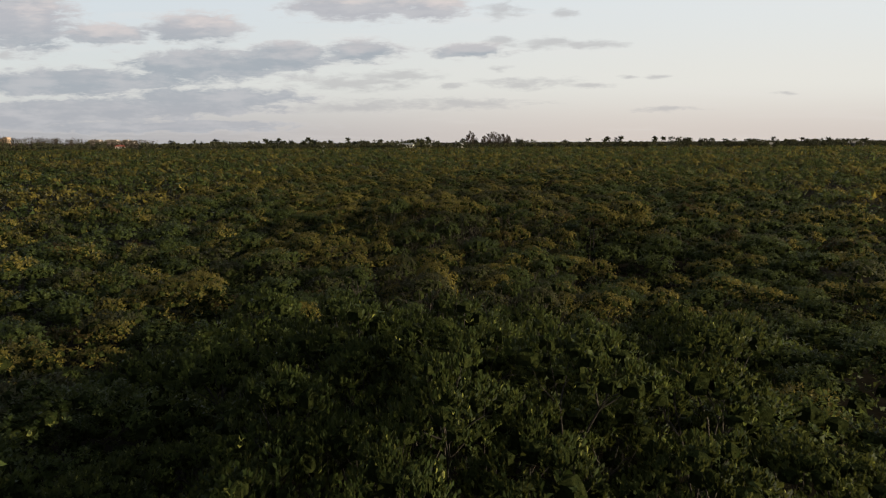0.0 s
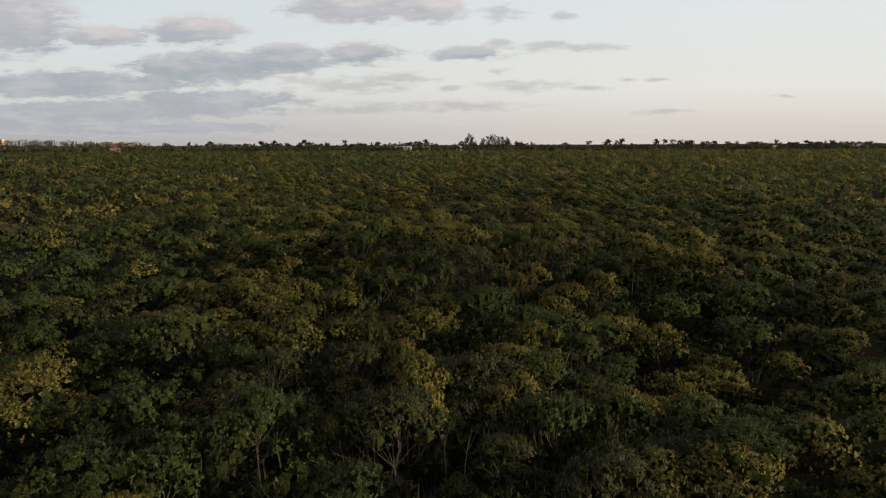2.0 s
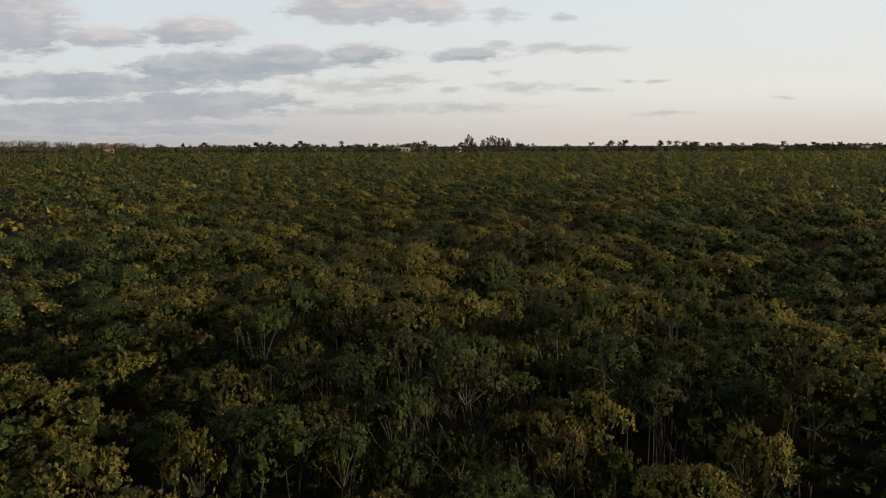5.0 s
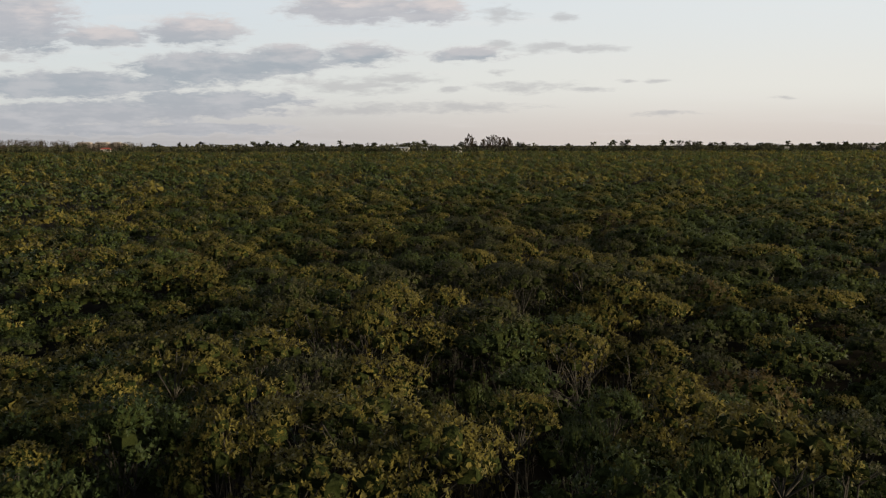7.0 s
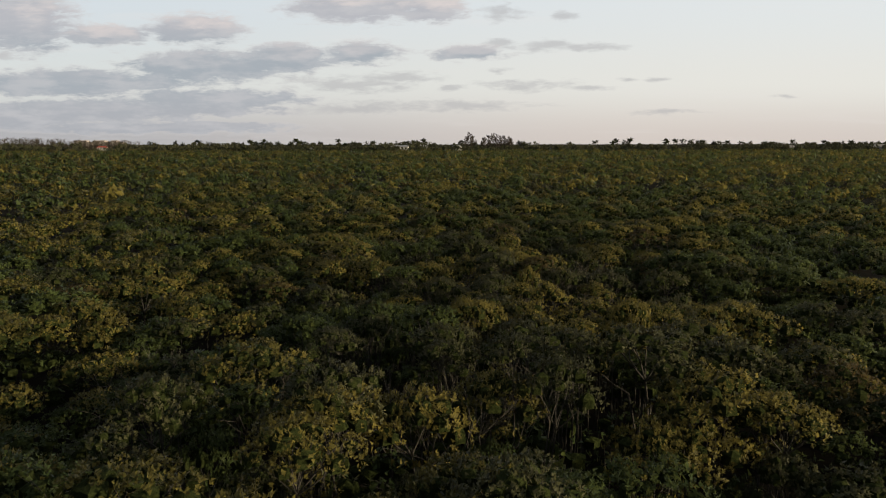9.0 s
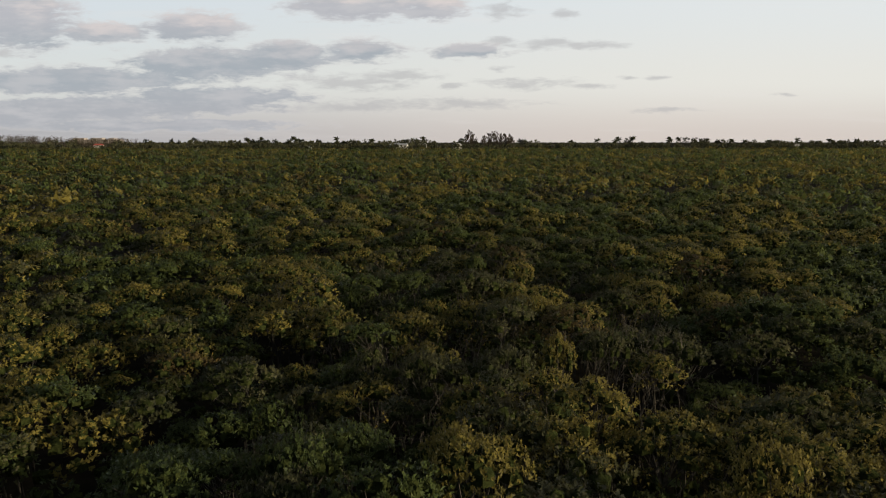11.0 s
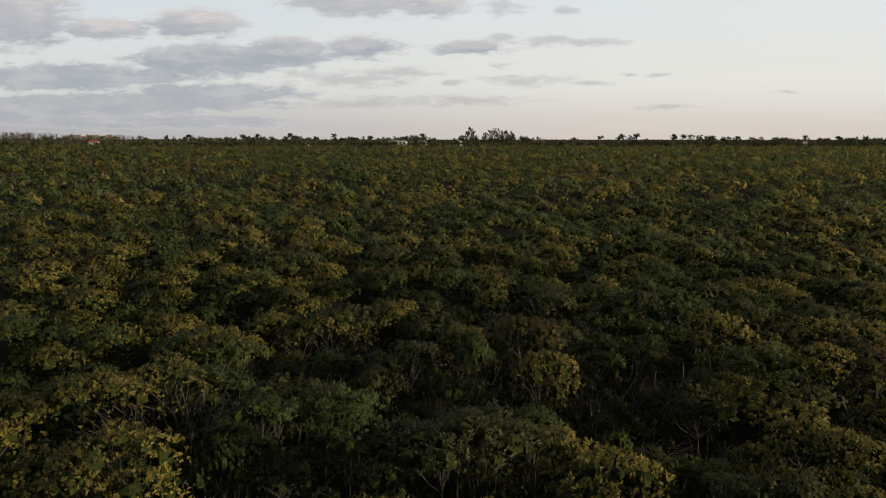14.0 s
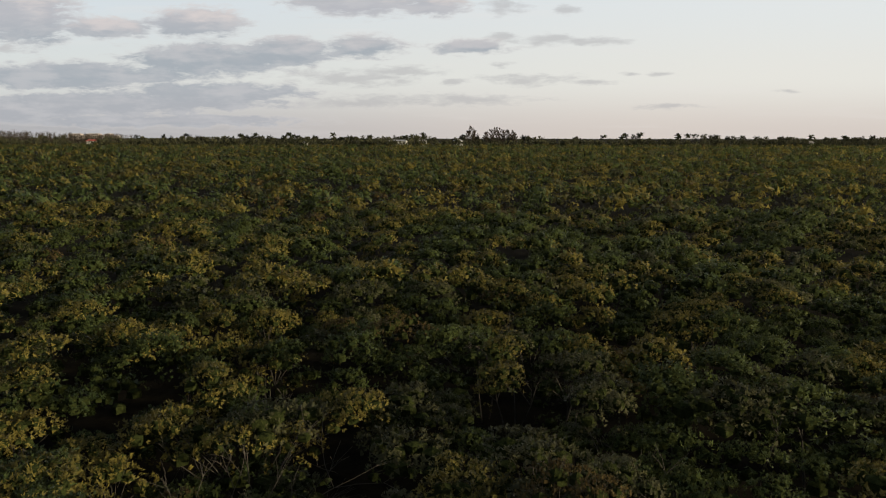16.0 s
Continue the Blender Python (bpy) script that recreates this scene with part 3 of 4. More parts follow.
LANDMARKS_B = [(1.6, 42.4, 5.8, 1.0, 1), (0.2, 43.6, 5.8, 1.3, 1), (6.0, 42.6, 5.9, 1.1, 1), (-1.9, 47.4, 5.7, 1.3, 1), (-1.6, 50.7, 5.5, 1.2, 1),
               (-3.7, 51.8, 5.1, 1.1, 0), (1.8, 54.5, 5.1, 1.0, 1), (5.2, 52.2, 4.8, 1.0, 0), (-1.9, 57.1, 5.2, 1.2, 1), (6.3, 56.9, 5.6, 1.4, 2),
               (4.3, 59.9, 4.9, 1.3, 2), (4.5, 61.4, 4.7, 1.1, 2), (0.0, 62.9, 4.4, 1.1, 2), (9.4, 64.1, 4.7, 1.1, 2), (-9.0, 64.4, 4.5, 1.3, 1),
               (-7.0, 67.1, 4.2, 1.1, 1), (-8.7, 68.9, 4.4, 1.2, 1), (0.9, 66.0, 4.3, 1.0, 1), (8.4, 68.9, 4.6, 1.1, 2)]
LANDMARKS_C = [(-0.5, 71.3, 4.7, 1.2, 1), (-1.4, 72.2, 4.5, 1.0, 1), (1.8, 70.9, 4.6, 1.1, 1), (-3.5, 75.2, 4.1, 1.2, 1), (8.5, 74.8, 4.4, 0.8, 1),
               (-5.4, 76.8, 4.5, 1.0, 1), (-2.9, 78.4, 4.7, 1.3, 1), (-0.4, 75.2, 4.4, 0.6, 0), (12.5, 78.9, 5.0, 1.5, 3), (5.3, 83.0, 4.5, 1.4, 2),
               (4.0, 82.3, 4.4, 1.1, 1), (5.5, 81.2, 5.0, 1.0, 3), (7.9, 82.9, 4.0, 1.0, 0), (10.4, 85.0, 4.9, 1.2, 0), (-2.7, 84.1, 3.6, 1.0, 1),
               (-5.5, 86.0, 3.8, 1.2, 1), (-1.3, 91.0, 3.9, 1.1, 1), (-5.1, 95.1, 3.7, 1.1, 1), (-1.6, 93.2, 4.3, 1.0, 1), (5.1, 94.5, 3.9, 1.1, 1),
               (7.0, 89.1, 4.2, 1.2, 2), (10.7, 91.8, 4.5, 1.1, 1), (12.8, 95.2, 4.3, 1.0, 1)]


def plant_forest():
    rng = np.random.default_rng(11)
    marks = np.array(LANDMARKS_A + LANDMARKS_B + LANDMARKS_C, float)
    # near and middle ground: one tree about every three square metres
    x, y = grid_spots(-75, 78, 3, 140, 1.34, rng)
    d = nearness(x, y)
    keep = d < 55
    x, y, d = x[keep], y[keep], d[keep]
    clear = np.hypot(x[:, None] - marks[None, :, 0], y[:, None] - marks[None, :, 1]) > 0.85 * marks[None, :, 3]
    gap = wander(x, y, 7.0, 17) < -0.95
    keep = clear.all(1)
    x, y, d, gap = x[keep], y[keep], d[keep], gap[keep]
    size, drop = storey(x.size, rng)
    top = canopy(x, y) - drop - gap * rng.uniform(0.2, 0.9, x.size)
    kind = species(x, y, rng)
    # lower storey mostly turned green: sunlit gold caps partly set by leaf colour
    kind[(kind == 1) & (drop > 0.35) & (rng.uniform(size=x.size) < 0.7)] = 0
    kind[(y < 18 + rng.normal(0, 2, x.size)) & (d < 13.5)] = 4
    size[kind == 4] *= 1.35
    near = d < 11.5
    order = np.argsort(np.where(near, d, 1e5))
    singles = order[:300 - len(marks)]
    rows = [(*m[:3], m[3] * 0.9, int(m[4])) for m in marks] + [(x[i], y[i], top[i], size[i], kind[i]) for i in singles]
    # the nearest stand as trees of their own
    patterns = {}
    for n, (px, py, pt, ps, pk) in enumerate(rows):
        shape = n % len(NEAR[pk])
        name, leaf_mat, label = KINDS[pk]
        tall = round(max(3.0, pt) * 2) / 2
        key = (pk, shape, tall)
        turn = Matrix.Translation((px, py, 0)) @ Matrix.Rotation(n * 2.399, 4, "Z")
        if key not in patterns:
            foliage, wood, core = NEAR[pk][shape]
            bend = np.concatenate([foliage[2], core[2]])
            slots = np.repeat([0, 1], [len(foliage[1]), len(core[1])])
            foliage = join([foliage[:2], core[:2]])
            fv, wv = foliage[0].copy(), wood[0].copy()
            fv[:, 2] += tall - SIZE
            wv[:, 2] = np.where(wv[:, 2] > SIZE * 0.55, wv[:, 2] + tall - SIZE, wv[:, 2] * (SIZE * 0.55 + tall - SIZE) / (SIZE * 0.55))
            tree = new("mangrove_tree")
            tagged(tree, label, "tree", "mangrove trees of the thicket")
            part("trunk", mesh_of("trunk", wv, wood[1], [BARK], smooth=True), tree)
            part("crown", mesh_of("crown", fv, foliage[1], [leaf_mat, INNER_SHADE], slots, tuft=bend), tree)
            patterns[key] = tree
            tree.matrix_basis = turn @ Matrix.Diagonal((ps, ps, pt / tall, 1))
        else:
            copy_thing(patterns[key], turn).scale = (ps, ps, pt / tall)
    rest = np.ones(x.size, bool)
    rest[singles] = False
    for s, (name, leaf_mat, label) in enumerate(KINDS):
        pick = rest & near & (kind == s)
        if pick.any():
            spots = np.stack([x[pick], y[pick], top[pick], size[pick], rng.integers(0, len(NEAR[s]), pick.sum())], 1)
            ob = new(name + "_mangrove_thicket", scatter_mesh("thicket", spots, [(*q, SIZE) for q in NEAR[s]], [leaf_mat, BARK, INNER_SHADE], rng))
            tagged(ob, "dense thicket of %s mangroves around the nearer trees" % name, "thicket", kind="stuff")
        pick = rest & ~near & (kind == s)
        if not pick.any():
            continue
        shape = rng.integers(0, 6, pick.sum()) + 6 * (d[pick] > 26)
        spots = np.stack([x[pick], y[pick], top[pick], size[pick] * 1.05, shape], 1)
        ob = new(name + "_mangrove_woods", scatter_mesh("woods", spots, [(*q, SIZE) for q in MID + DISTANT], [leaf_mat, BARK, INNER_SHADE], rng))
        tagged(ob, "closed canopy of %s mangroves in the middle distance" % name, "woods", kind="stuff")
    # low undergrowth between the stems
    ux, uy = grid_spots(-60, 64, 4, 132, 1.9, rng)
    keep = nearness(ux, uy) < 40
    ux, uy = ux[keep], uy[keep]
    ut = np.maximum(canopy(ux, uy) - rng.uniform(1.1, 2.0, ux.size), 1.2)
    spots = np.stack([ux, uy, ut, rng.uniform(0.7, 1.15, ux.size), rng.integers(0, 4, ux.size)], 1)
    ob = new("mangrove_undergrowth", scatter_mesh("undergrowth", spots, [(*q, SIZE) for q in SCRUB], [GREEN, BARK, INNER_SHADE], rng))
    tagged(ob, "shaded undergrowth of young mangroves between the stems", "undergrowth", kind="stuff")
    # beyond: larger clumps, thinner on the ground
    for shapes, step, d0, d1, reach, word in ((FAR, 2.25, 55, 190, 270, "farther"), (VAST, 5.2, 190, 640, 690, "farthest")):
        fx, fy = grid_spots(-0.72 * reach - 8, 0.76 * reach + 8, -10, reach, step, rng)
        fd = nearness(fx, fy)
        keep = (fd >= d0) & (fd < d1)
        if d0 == 55:
            keep |= (fd > 9e3) & (np.abs(fx - 0.05 * fy) < 16) & (fy < 85)
        fx, fy = fx[keep], fy[keep]
        fs, drop = storey(fx.size, rng)
        ft = canopy(fx, fy) - 1.7 * drop + 0.7 * wander(fx, fy, 28.0, 31)
        fk = species(fx, fy, rng)
        # fewer golden crowns low down: part of the lit tops is leaf colour
        fk[(fk == 1) & (drop > 0.35) & (rng.uniform(size=fx.size) < 0.5)] = 0
        for s, (name, leaf_mat, label) in enumerate(KINDS[:4]):
            pick = fk == s
            spots = np.stack([fx[pick], fy[pick], ft[pick], fs[pick], rng.integers(0, 5, pick.sum())], 1)
            ob = new("%s_%s_canopy" % (name, word), scatter_mesh("canopy", spots, [(*q, SIZE) for q in shapes], [leaf_mat, BARK, INNER_SHADE], rng))
            tagged(ob, "%s mangrove canopy stretching to the skyline" % name, "woods", kind="stuff")
    # leafless shrubs showing their pale branches
    shrubs = []
    spots = [(-2.6, 29.3, 4.2), (-1.2, 25.2, 4.1), (-7.2, 33.4, 4.0), (3.2, 26.7, 3.9), (0.5, 38.6, 4.7), (3.6, 44.6, 5.2), (-0.4, 63.0, 4.0), (2.2, 70.2, 3.6),
             (0.4, 72.0, 3.6), (6.6, 79.0, 3.9), (10.5, 79.5, 4.4), (5.2, 48.8, 5.0), (-4.6, 60.2, 4.3), (7.6, 83.4, 4.2), (2.6, 57.0, 4.6)]
    r2 = np.random.default_rng(5)
    for k in range(26):
        py = r2.uniform(20, 92)
        px = 0.05 * py + r2.normal(0, 4.5)
        spots.append((px, py, float(canopy(np.array([px]), np.array([py]))[0]) - r2.uniform(-0.1, 0.5)))
    for n, (px, py, h) in enumerate(spots):
        turn = Matrix.Translation((px, py, 0)) @ Matrix.Rotation(n * 1.7, 4, "Z")
        if n < 3:
            v, t = bare_shrub(40 + n, 0.7, 4.2)
            shrub = new("bare_shrub")
            tagged(shrub, "leafless shrub with pale bleached branches among the mangroves", "shrub", "bare shrubs")
            part("branching", mesh_of("branching", v, t, [DEADWOOD], smooth=True), shrub)
            shrubs.append(shrub)
            shrub.matrix_basis = turn @ Matrix.Diagonal((1, 1, h / 4.2, 1))
        else:
            copy_thing(shrubs[n % 3], turn).scale = (1, 1, h / 4.2)


plant_forest()


# ---- skyline: woods, palms, houses ----
def crown_cards(rng, radius, height, count, size, tall=1.0, up=0.5, slim=0.5):
    """A clumped tree crown of leafy sprays with its top at height."""
    c = rng.normal(size=(max(4, count // 14), 3)) * (radius * 0.45, radius * 0.45, radius * 0.4 * tall)
    d = unit(rng.normal(size=(count, 3)) + (0, 0, 0.3))
    at = c[rng.integers(0, len(c), count)] + d * radius * 0.45 * (1, 1, tall)
    at[:, 2] += height - at[:, 2].max()
    way = unit(d * (1 - up) + (0, 0, up) + rng.normal(size=(count, 3)) * 0.35)
    length = size * rng.uniform(0.6, 1.3, count)
    return leaves(at, way, length, length * slim, rng)


def broadleaf(seed, radius, height, count=90):
    rng = np.random.default_rng(seed)
    wood = [limb((0, 0, 0), (0, 0, height * 0.6), 0.16, 0.09, rng, 0.03, 4)]
    for i in range(4):
        a = i * 1.6 + rng.uniform(-0.3, 0.3)
        wood.append(limb((0, 0, height * 0.45), (radius * 0.6 * math.cos(a), radius * 0.6 * math.sin(a), height * 0.78), 0.07, 0.03, rng, 0.1, 3, 4))
    mass = crown_cards(rng, radius * 0.75, height - radius * 0.25, 16, radius * 0.8, slim=0.8)
    return crown_cards(rng, radius, height, count, radius * 0.34), join(wood), mass


def casuarina(seed, height, count=1100):
    """Feathery, upright: a slim leader, rising limbs and drooping needle sprays."""
    rng = np.random.default_rng(seed)
    wood, at, way = [limb((0, 0, 0), (0.2, 0, height * 0.95), 0.20, 0.03, rng, 0.02, 6)], [], []
    for i in range(34):
        h = height * rng.uniform(0.18, 0.92)
        a, reach = rng.uniform(0, 6.28), height * 0.24 * (1.12 - h / height)
        end = np.array([reach * math.cos(a), reach * math.sin(a), h + reach * rng.uniform(0.8, 1.7)])
        wood.append(limb((0, 0, h), end, 0.045, 0.012, rng, 0.05, 3, 3))
        for s in np.linspace(0.2, 1.1, max(2, count // 34)):
            at.append(np.array([0, 0, h]) * (1 - s) + end * s + rng.normal(size=3) * 0.16)
            way.append(unit(end - (0, 0, h) + rng.normal(size=3) * reach * 0.35 + (0, 0, 0.7)))
    n = len(at)
    length = rng.uniform(0.5, 1.5, n)
    return leaves(np.array(at), np.array(way), length, length * 0.15, rng), join(wood)


def palm_tree(seed, height):
    rng = np.random.default_rng(seed)
    tree = new("palm_tree")
    tagged(tree, "tall coconut palm with a shaggy crown on the skyline", "palm tree", "palms on the skyline")
    lean = rng.uniform(-0.5, 0.5)
    s = np.linspace(0, 1, 7)
    pts = np.stack([lean * s ** 2, 0.2 * lean * s, (height - 1.2) * s], 1)
    part("trunk", mesh_of("trunk", *tube(pts, np.linspace(0.2, 0.11, 7), 7), [PALM_BARK], smooth=True), tree)
    frond_mesh = []
    for i in range(3):
        k = np.linspace(0, 1, 9)
        droop = 0.35 + 0.45 * i
        rib = np.stack([2.9 * k, 0 * k, 0.9 * k * (1 - 0.4 * i) - droop * 1.9 * k ** 2], 1)
        pieces = [tube(rib, np.linspace(0.035, 0.008, 9), 3)]
        at = np.repeat(rib[1:], 2, 0)
        side = np.tile([1.0, -1.0], 8)
        way = unit(np.stack([np.full(16, 0.55), side, np.full(16, -0.35)], 1))
        length = 0.95 * np.sin(np.linspace(0.5, 2.7, 8)).repeat(2)
        pieces.append(leaves(at, way, length, length * 0.95, rng))
        frond_mesh.append(mesh_of("frond", *join(pieces), [PALM_LEAF]))
    for i in range(19):
        f = part("frond", frond_mesh[i % 3], tree)
        f.matrix_basis = Matrix.Translation(pts[-1]) @ Matrix.Rotation(i * 2.399, 4, "Z") @ Matrix.Rotation(rng.uniform(-1.25, 0.45), 4, "Y")
    return tree


def box_mesh(name, w, d, h, mat, bevel=0.04):
    bm = bmesh.new()
    bmesh.ops.create_cube(bm, size=1.0, matrix=Matrix.Translation((0, 0, h / 2)) @ Matrix.Diagonal((w, d, h, 1)))
    bmesh.ops.bevel(bm, geom=bm.edges[:], offset=bevel, segments=1, affect="EDGES")
    me = bpy.data.meshes.new(name)
    bm.to_mesh(me)
    bm.free()
    me.materials.append(mat)
    return me


def roof_mesh(w, d, rise, mat, hip=0.35, eave=0.5):
    """A hipped roof slab with eaves."""
    bm = bmesh.new()
    a, b, r = w / 2 + eave, d / 2 + eave, (w / 2) * (1 - hip)
    low = [bm.verts.new(p) for p in ((-a, -b, -0.18), (a, -b, -0.18), (a, b, -0.18), (-a, b, -0.18))]
    rim = [bm.verts.new(p) for p in ((-a, -b, 0), (a, -b, 0), (a, b, 0), (-a, b, 0))]
    top = [bm.verts.new((-r, 0, rise)), bm.verts.new((r, 0, rise))]
    bm.faces.new(low[::-1])
    for i in range(4):
        bm.faces.new((low[i], low[(i + 1) % 4], rim[(i + 1) % 4], rim[i]))
    bm.faces.new((rim[0], rim[1], top[1], top[0]))
    bm.faces.new((rim[2], rim[3], top[0], top[1]))
    bm.faces.new((rim[1], rim[2], top[1]))
    bm.faces.new((rim[3], rim[0], top[0]))
    me = bpy.data.meshes.new("roof")
    bm.to_mesh(me)
    bm.free()
    me.materials.append(mat)
    return me


def add_window(parent, x, y, z, w, h, pane_mesh):
    o = part("window", pane_mesh, parent)
    o.matrix_basis = Matrix.Translation((x, y, z)) @ Matrix.Diagonal((w, 1, h, 1))
    return o


def house(label, x, y, w, d, h, rise, wall_mat, roof_mat, turn=0.0, hip=0.35):
    home = new("house")
    tagged(home, label, "house", "houses on the skyline")
    home.matrix_basis = pose(x, y, 0, 0, 0, turn)
    part("wall", box_mesh("wall", w, d, h, wall_mat), home)
    r = part("roof", roof_mesh(w, d, rise, roof_mat, hip), home)
    r.matrix_basis = Matrix.Translation((0, 0, h + 0.18))
    pane = box_mesh("window", 1, 0.08, 1, GLASS, 0.01)
    n = max(3, int(w / 3))
    for i in range(n):
        wx = (i + 0.5) / n * w - w / 2
        if i == n // 2:
            o = part("door", box_mesh("door", 1.0, 0.1, 2.05, POLE_WOOD), home)
            o.matrix_basis = Matrix.Translation((wx, -d / 2 - 0.03, 0.1))
            add_window(home, wx, -d / 2 - 0.02, h - 1.1, 1.2, 0.8, pane)
        else:
            add_window(home, wx, -d / 2 - 0.02, h - 1.9, 1.3, 1.2, pane)
    return home


def apartment_block(label, x, y, w, d, floors, wall_mat, steps=(0,)):
    block = new("apartment_building")
    tagged(block, label, "building")
    block.matrix_basis = pose(x, y, 0)
    pane = box_mesh("window", 1, 0.12, 1, GLASS, 0.01)
    bay = w / len(steps)
    for b, extra in enumerate(steps):
        h = (floors + extra) * 3.0
        cx = (b + 0.5) * bay - w / 2
        o = part("wall", box_mesh("wall", bay - 0.4, d, h, wall_mat), block)
        o.matrix_basis = Matrix.Translation((cx, 0, 0))
        o = part("roof", roof_mesh(bay - 0.4, d, 1.1, wall_mat, 0.5, 0.4), block)
        o.matrix_basis = Matrix.Translation((cx, 0, h + 0.2))
        n = max(2, int(bay / 3.2))
        for f in range(max(0, floors + extra - 4), floors + extra):
            for i in range(n):
                add_window(block, cx + (i + 0.5) / n * (bay - 1) - (bay - 1) / 2, -d / 2 - 0.03, f * 3.0 + 0.9, 1.4, 1.5, pane)


def skyline():
    rng = np.random.default_rng(77)
    # belt of mixed trees at the far edge of the swamp
    shapes = [(*broadleaf(900 + i, 2.6 + 0.3 * i, 8.0, 44), 8.0) for i in range(5)]
    n = 460
    bx = rng.uniform(-560, 600, n)
    by = 655 + rng.uniform(0, 60, n) + 20 * np.sin(bx / 60)
    bt = 8.9 + 1.2 * wander(bx, by * 0, 70.0, 5) + rng.normal(0, 0.45, n)
    keep = (wander(bx, by * 0, 50.0, 15) > -0.7 + 0.75 * (bx > 60)) & (np.abs(bx - 10) > 5)
    bx, by, bt = bx[keep], by[keep], bt[keep]
    # a lower hedge of scrub before it
    hx = rng.uniform(-520, 540, 720)
    hy = 606 + rng.uniform(0, 26, 720)
    ht = 6.5 + 0.5 * wander(hx, hy * 0, 45.0, 7) + rng.normal(0, 0.3, 720)
    bx, by, bt = np.concatenate([bx, hx]), np.concatenate([by, hy]), np.concatenate([np.clip(bt, 6, 11.3), ht])
    keep = np.abs(bx / by + 0.437) > 0.02
    bx, by, bt = bx[keep], by[keep], bt[keep]
    n = bx.size
    ob = new("tree_belt", scatter_mesh("tree_belt", np.stack([bx, by, bt, rng.uniform(0.45, 0.85, n), rng.integers(0, 5, n)], 1), shapes, [FAR_LEAF, BARK, FAR_LEAF], rng))
    tagged(ob, "dark mixed trees edging the swamp on the skyline", "woods", kind="stuff")
    # still farther trees
    n = 1800
    fy = 680 + 2000 * rng.uniform(0, 1, n) ** 1.4
    fx = rng.uniform(-0.72, 0.76, n) * fy
    ft = 4.6 + 2.6 * np.clip((fy - 680) / 900, 0, 1) + 0.5 * wander(fx, fy, 160.0, 41) + rng.normal(0, 0.35, n)
    ob = new("far_tree_belt", scatter_mesh("far_tree_belt", np.stack([fx, fy, ft, rng.uniform(1.2, 2.6, n), rng.integers(0, 5, n)], 1), [(*q, SIZE) for q in VAST], [FAR_LEAF, BARK, FAR_LEAF], rng))
    tagged(ob, "low line of distant trees on the horizon", "woods", kind="stuff")
    # brownish casuarina woods
    pines = [(*casuarina(950 + i, 12.0, 68), none, 12.0) for i in range(4)]
    n = 330
    wx = rng.uniform(-760, -432, n)
    wy = 1000 + rng.uniform(0, 110, n)
    wt = np.clip(14.6 + 2.2 * np.exp(-((wx + 600) / 40) ** 2) + 1.2 * wander(wx, wy * 0, 40.0, 6) + rng.normal(0, 1.1, n) - 2.6 * np.clip((wx + 525) / 20, 0, 1), 8, 20)
    ob = new("casuarina_woods", scatter_mesh("casuarina_woods", np.stack([wx, wy, wt, rng.uniform(1.3, 2.2, n), rng.integers(0, 4, n)], 1), pines, [PINE_LEAF, BARK], rng))
    tagged(ob, "brownish feathery casuarina woods beyond the swamp", "woods", kind="stuff")
    # lone casuarinas
    for i, (x, y, h) in enumerate([(28.0, 640, 18.4), (25.5, 642, 15.0), (31.0, 644, 15.4), (39.4, 640, 13.6), (43.5, 643, 16.0), (47.0, 640, 17.4), (50.5, 644, 16.6), (53.5, 641, 15.0), (57.0, 644, 15.0), (60.0, 641, 15.4), (62.5, 643, 13.0)]):
        foliage, wood = casuarina(970 + i, h)
        tree = new("casuarina_tree")
        tagged(tree, "tall feathery casuarina rising above the swamp edge", "tree", "lone casuarinas")
        part("trunk", mesh_of("trunk", *wood, [BARK], smooth=True), tree)
        part("crown", mesh_of("crown", *foliage, [PINE_LEAF]), tree)
        tree.matrix_basis = Matrix.Translation((x, y, 0))
    # rounded trees that stand out from the belt
    for i, (x, h) in enumerate([(-261, 10.6), (-242, 10.6), (-233, 9.6), (-217, 11.6), (-212, 10.2), (-127, 11.2), (-121, 10.4), (-107, 10.0), (-36, 10.0), (-18, 11.2),
                                (24, 10.8), (77, 10.8), (81, 10.6), (171, 11.3), (179, 11.8), (229, 11.9), (235, 11.9), (240, 11.0), (258, 9.8), (303, 9.4), (373, 10.2)]):
        foliage, wood, mass = broadleaf(1000 + i, 2.2 + 0.25 * (i % 4), h, 130)
        tree = new("broadleaf_tree")
        tagged(tree, "dark rounded broadleaf tree on the skyline", "tree", "rounded trees on the skyline")
        part("trunk", mesh_of("trunk", *wood, [BARK], smooth=True), tree)
        part("crown", mesh_of("crown", *join([foliage[:2], mass[:2]]), [FAR_LEAF]), tree)
        tree.matrix_basis = Matrix.Translation((x, 696 + (i * 29) % 17, 0))
    # palms
    palms = [palm_tree(30 + i, 11.0) for i in range(3)]
    spots = [(-158.6, 12.0), (-154.9, 10.8), (-147.8, 12.0), (-144.2, 10.4), (-136.7, 10.8), (-124.0, 10.4), (-121.6, 13.0), (-117.9, 11.6), (-84.1, 12.5), (-78.6, 9.6),
             (-71.5, 10.8), (-53.7, 10.8), (-26.0, 10.8), (-20.4, 11.6), (-11.0, 12.5), (137.0, 11.2), (151.1, 10.9), (155.8, 12.2), (167.0, 13.0), (196.7, 10.9),
             (199.5, 12.2), (205.6, 12.2), (226.9, 11.3), (231.6, 10.9), (250.4, 10.9), (265.1, 10.6), (308.4, 11.5), (333.4, 11.0), (360.8, 11.4)]
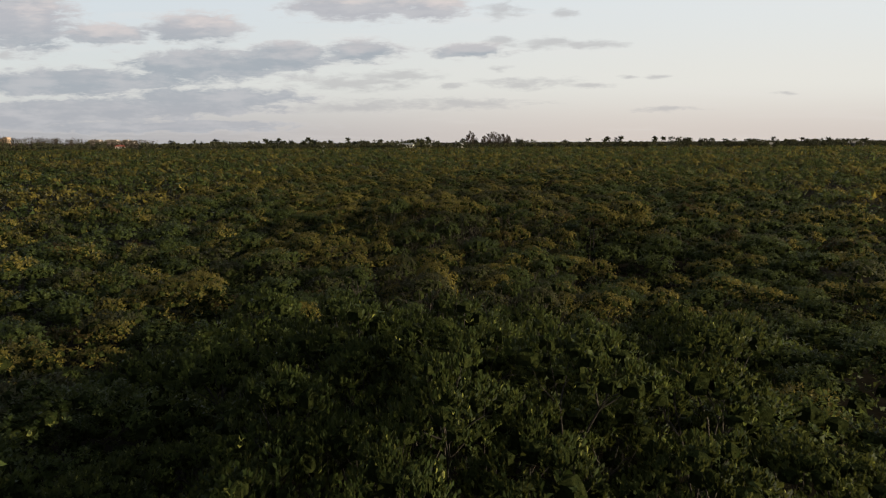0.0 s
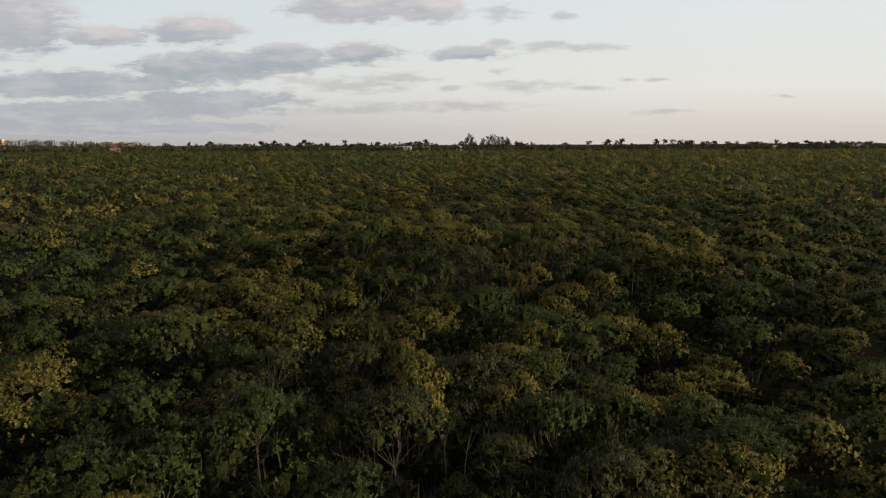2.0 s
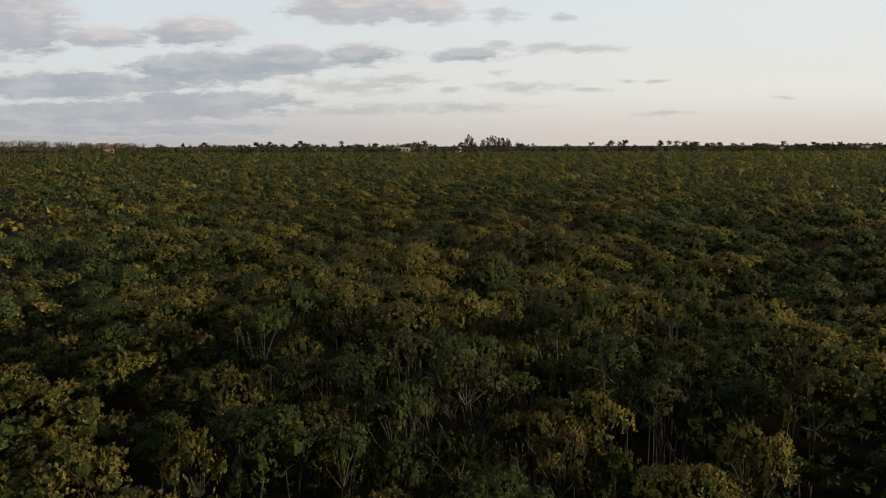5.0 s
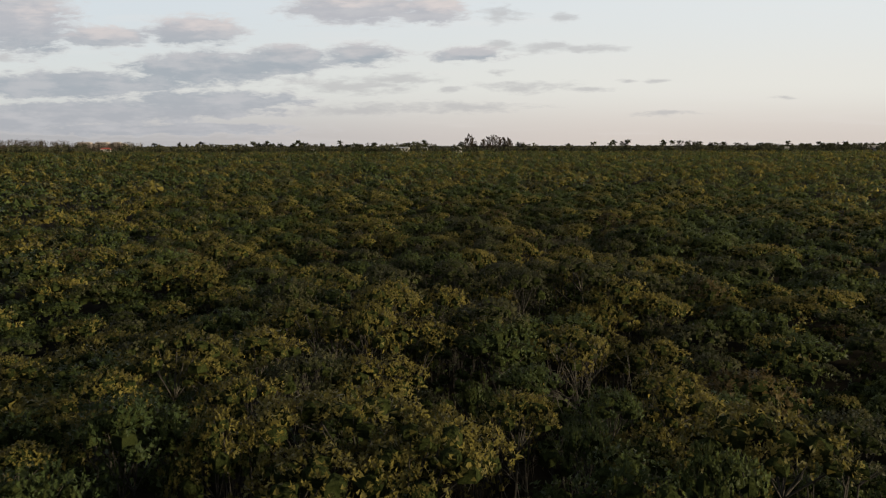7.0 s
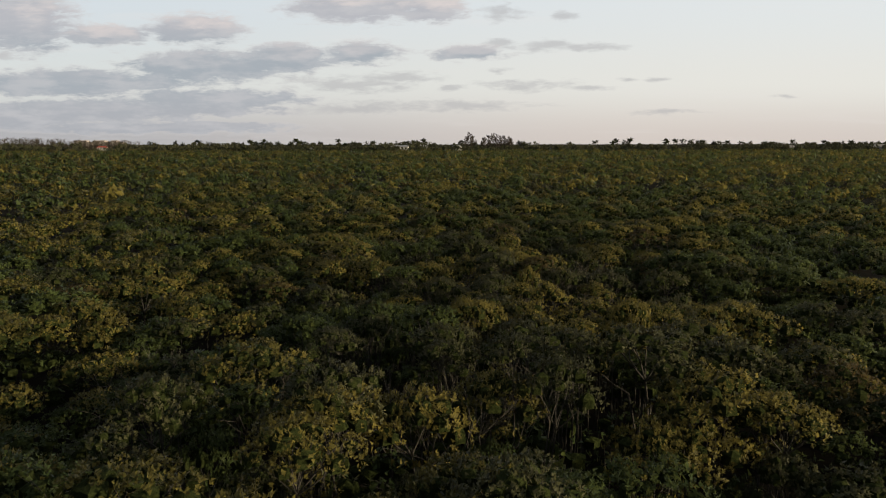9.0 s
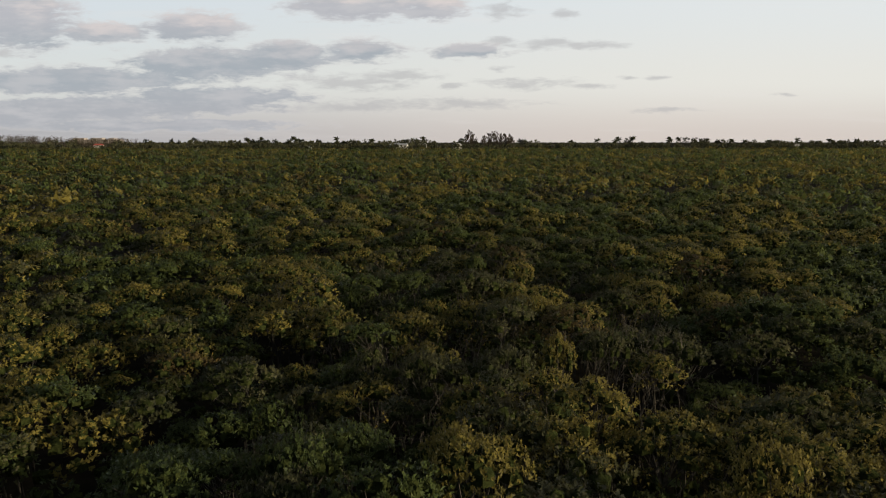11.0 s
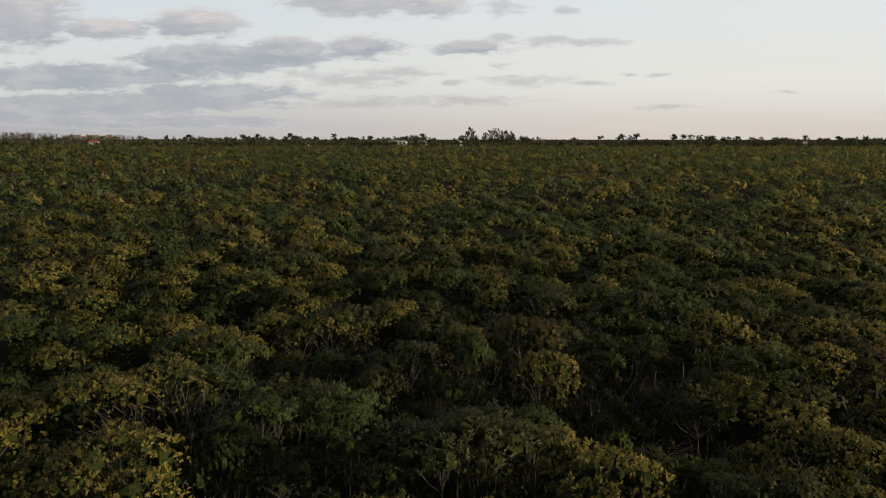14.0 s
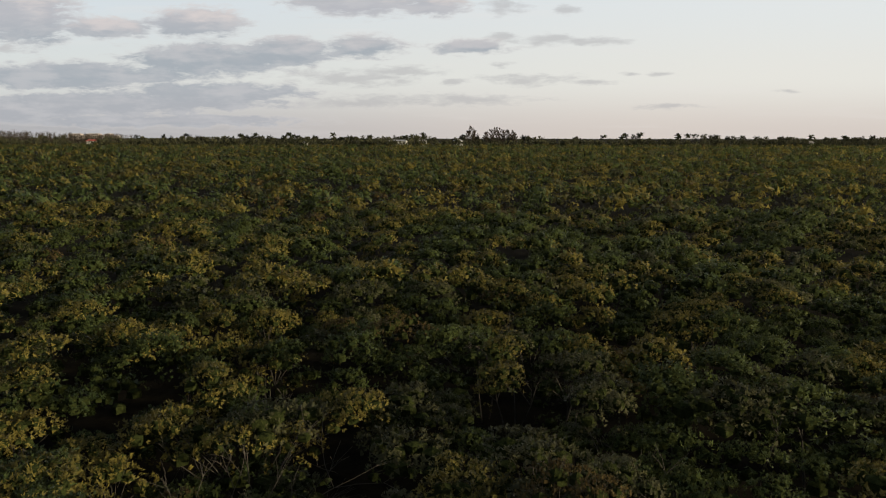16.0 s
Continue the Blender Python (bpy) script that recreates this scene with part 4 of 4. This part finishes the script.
    for i, (x, h) in enumerate(spots):
        m = Matrix.Translation((x, 655 + (i * 7) % 11, 0)) @ Matrix.Rotation(i * 1.9, 4, "Z")
        if i < 3:
            palms[i].matrix_basis = m @ Matrix.Diagonal((1, 1, (h - 0.6) / 11, 1))
        else:
            copy_thing(palms[i % 3], m).scale = (1, 1, (h - 0.6) / 11)
    # houses
    house("white stucco house with a pale sheet roof", -246, 780, 8.0, 8, 5.6, 2.2, STUCCO, TIN, 12)
    house("house with a red tiled roof at the woods' edge", -423, 950, 11, 9, 4.6, 1.8, STUCCO, RED_TILE, 15)
    house("long white low house beneath palms", -30, 640, 14, 9, 6.6, 0.8, STUCCO, TIN, -4, 0.2)
    house("long white house with a low pale roof", -11, 645, 6, 9, 6.6, 0.7, STUCCO, TIN, 6, 0.2)
    house("small white house beside the casuarinas", 17.5, 640, 5, 7, 6.6, 1.1, STUCCO, TIN, 20)
    house("small white house with a pale roof", -105, 640, 4.5, 7, 5.0, 1.2, STUCCO, TIN, -10)
    house("two-storey cream house with a grey tiled roof", 384, 662, 14, 10, 5.6, 2.2, CREAM, GREY_TILE, -20)
    house("small cream house with a grey tiled roof", 312, 672, 8, 8, 4.8, 2.0, CREAM, GREY_TILE, -16)
    apartment_block("long cream apartment building of stepped blocks", -654, 1437, 92, 16, 5, CREAM, (0, 0, -1, 0, 0, -1, 0, -1))
    apartment_block("peach-coloured apartment tower behind the woods", -869, 1437, 18, 14, 6, PEACH, (0, 1))
    for x, y in ((-300, 720), (-293, 722), (-283, 720)):
        pole = new("utility_pole")
        tagged(pole, "slim pale utility pole above the woods", "pole", "utility poles")
        part("shaft", mesh_of("shaft", *tube([(0, 0, 0), (0, 0, 6), (0, 0, 12.0)], [0.16, 0.14, 0.11], 8), [POLE_WOOD], smooth=True), pole)
        o = part("crossarm", box_mesh("crossarm", 2.2, 0.14, 0.16, POLE_WOOD, 0.01), pole)
        o.matrix_basis = Matrix.Translation((0, 0, 11.4))
        pole.matrix_basis = Matrix.Translation((x, y, 0))


skyline()
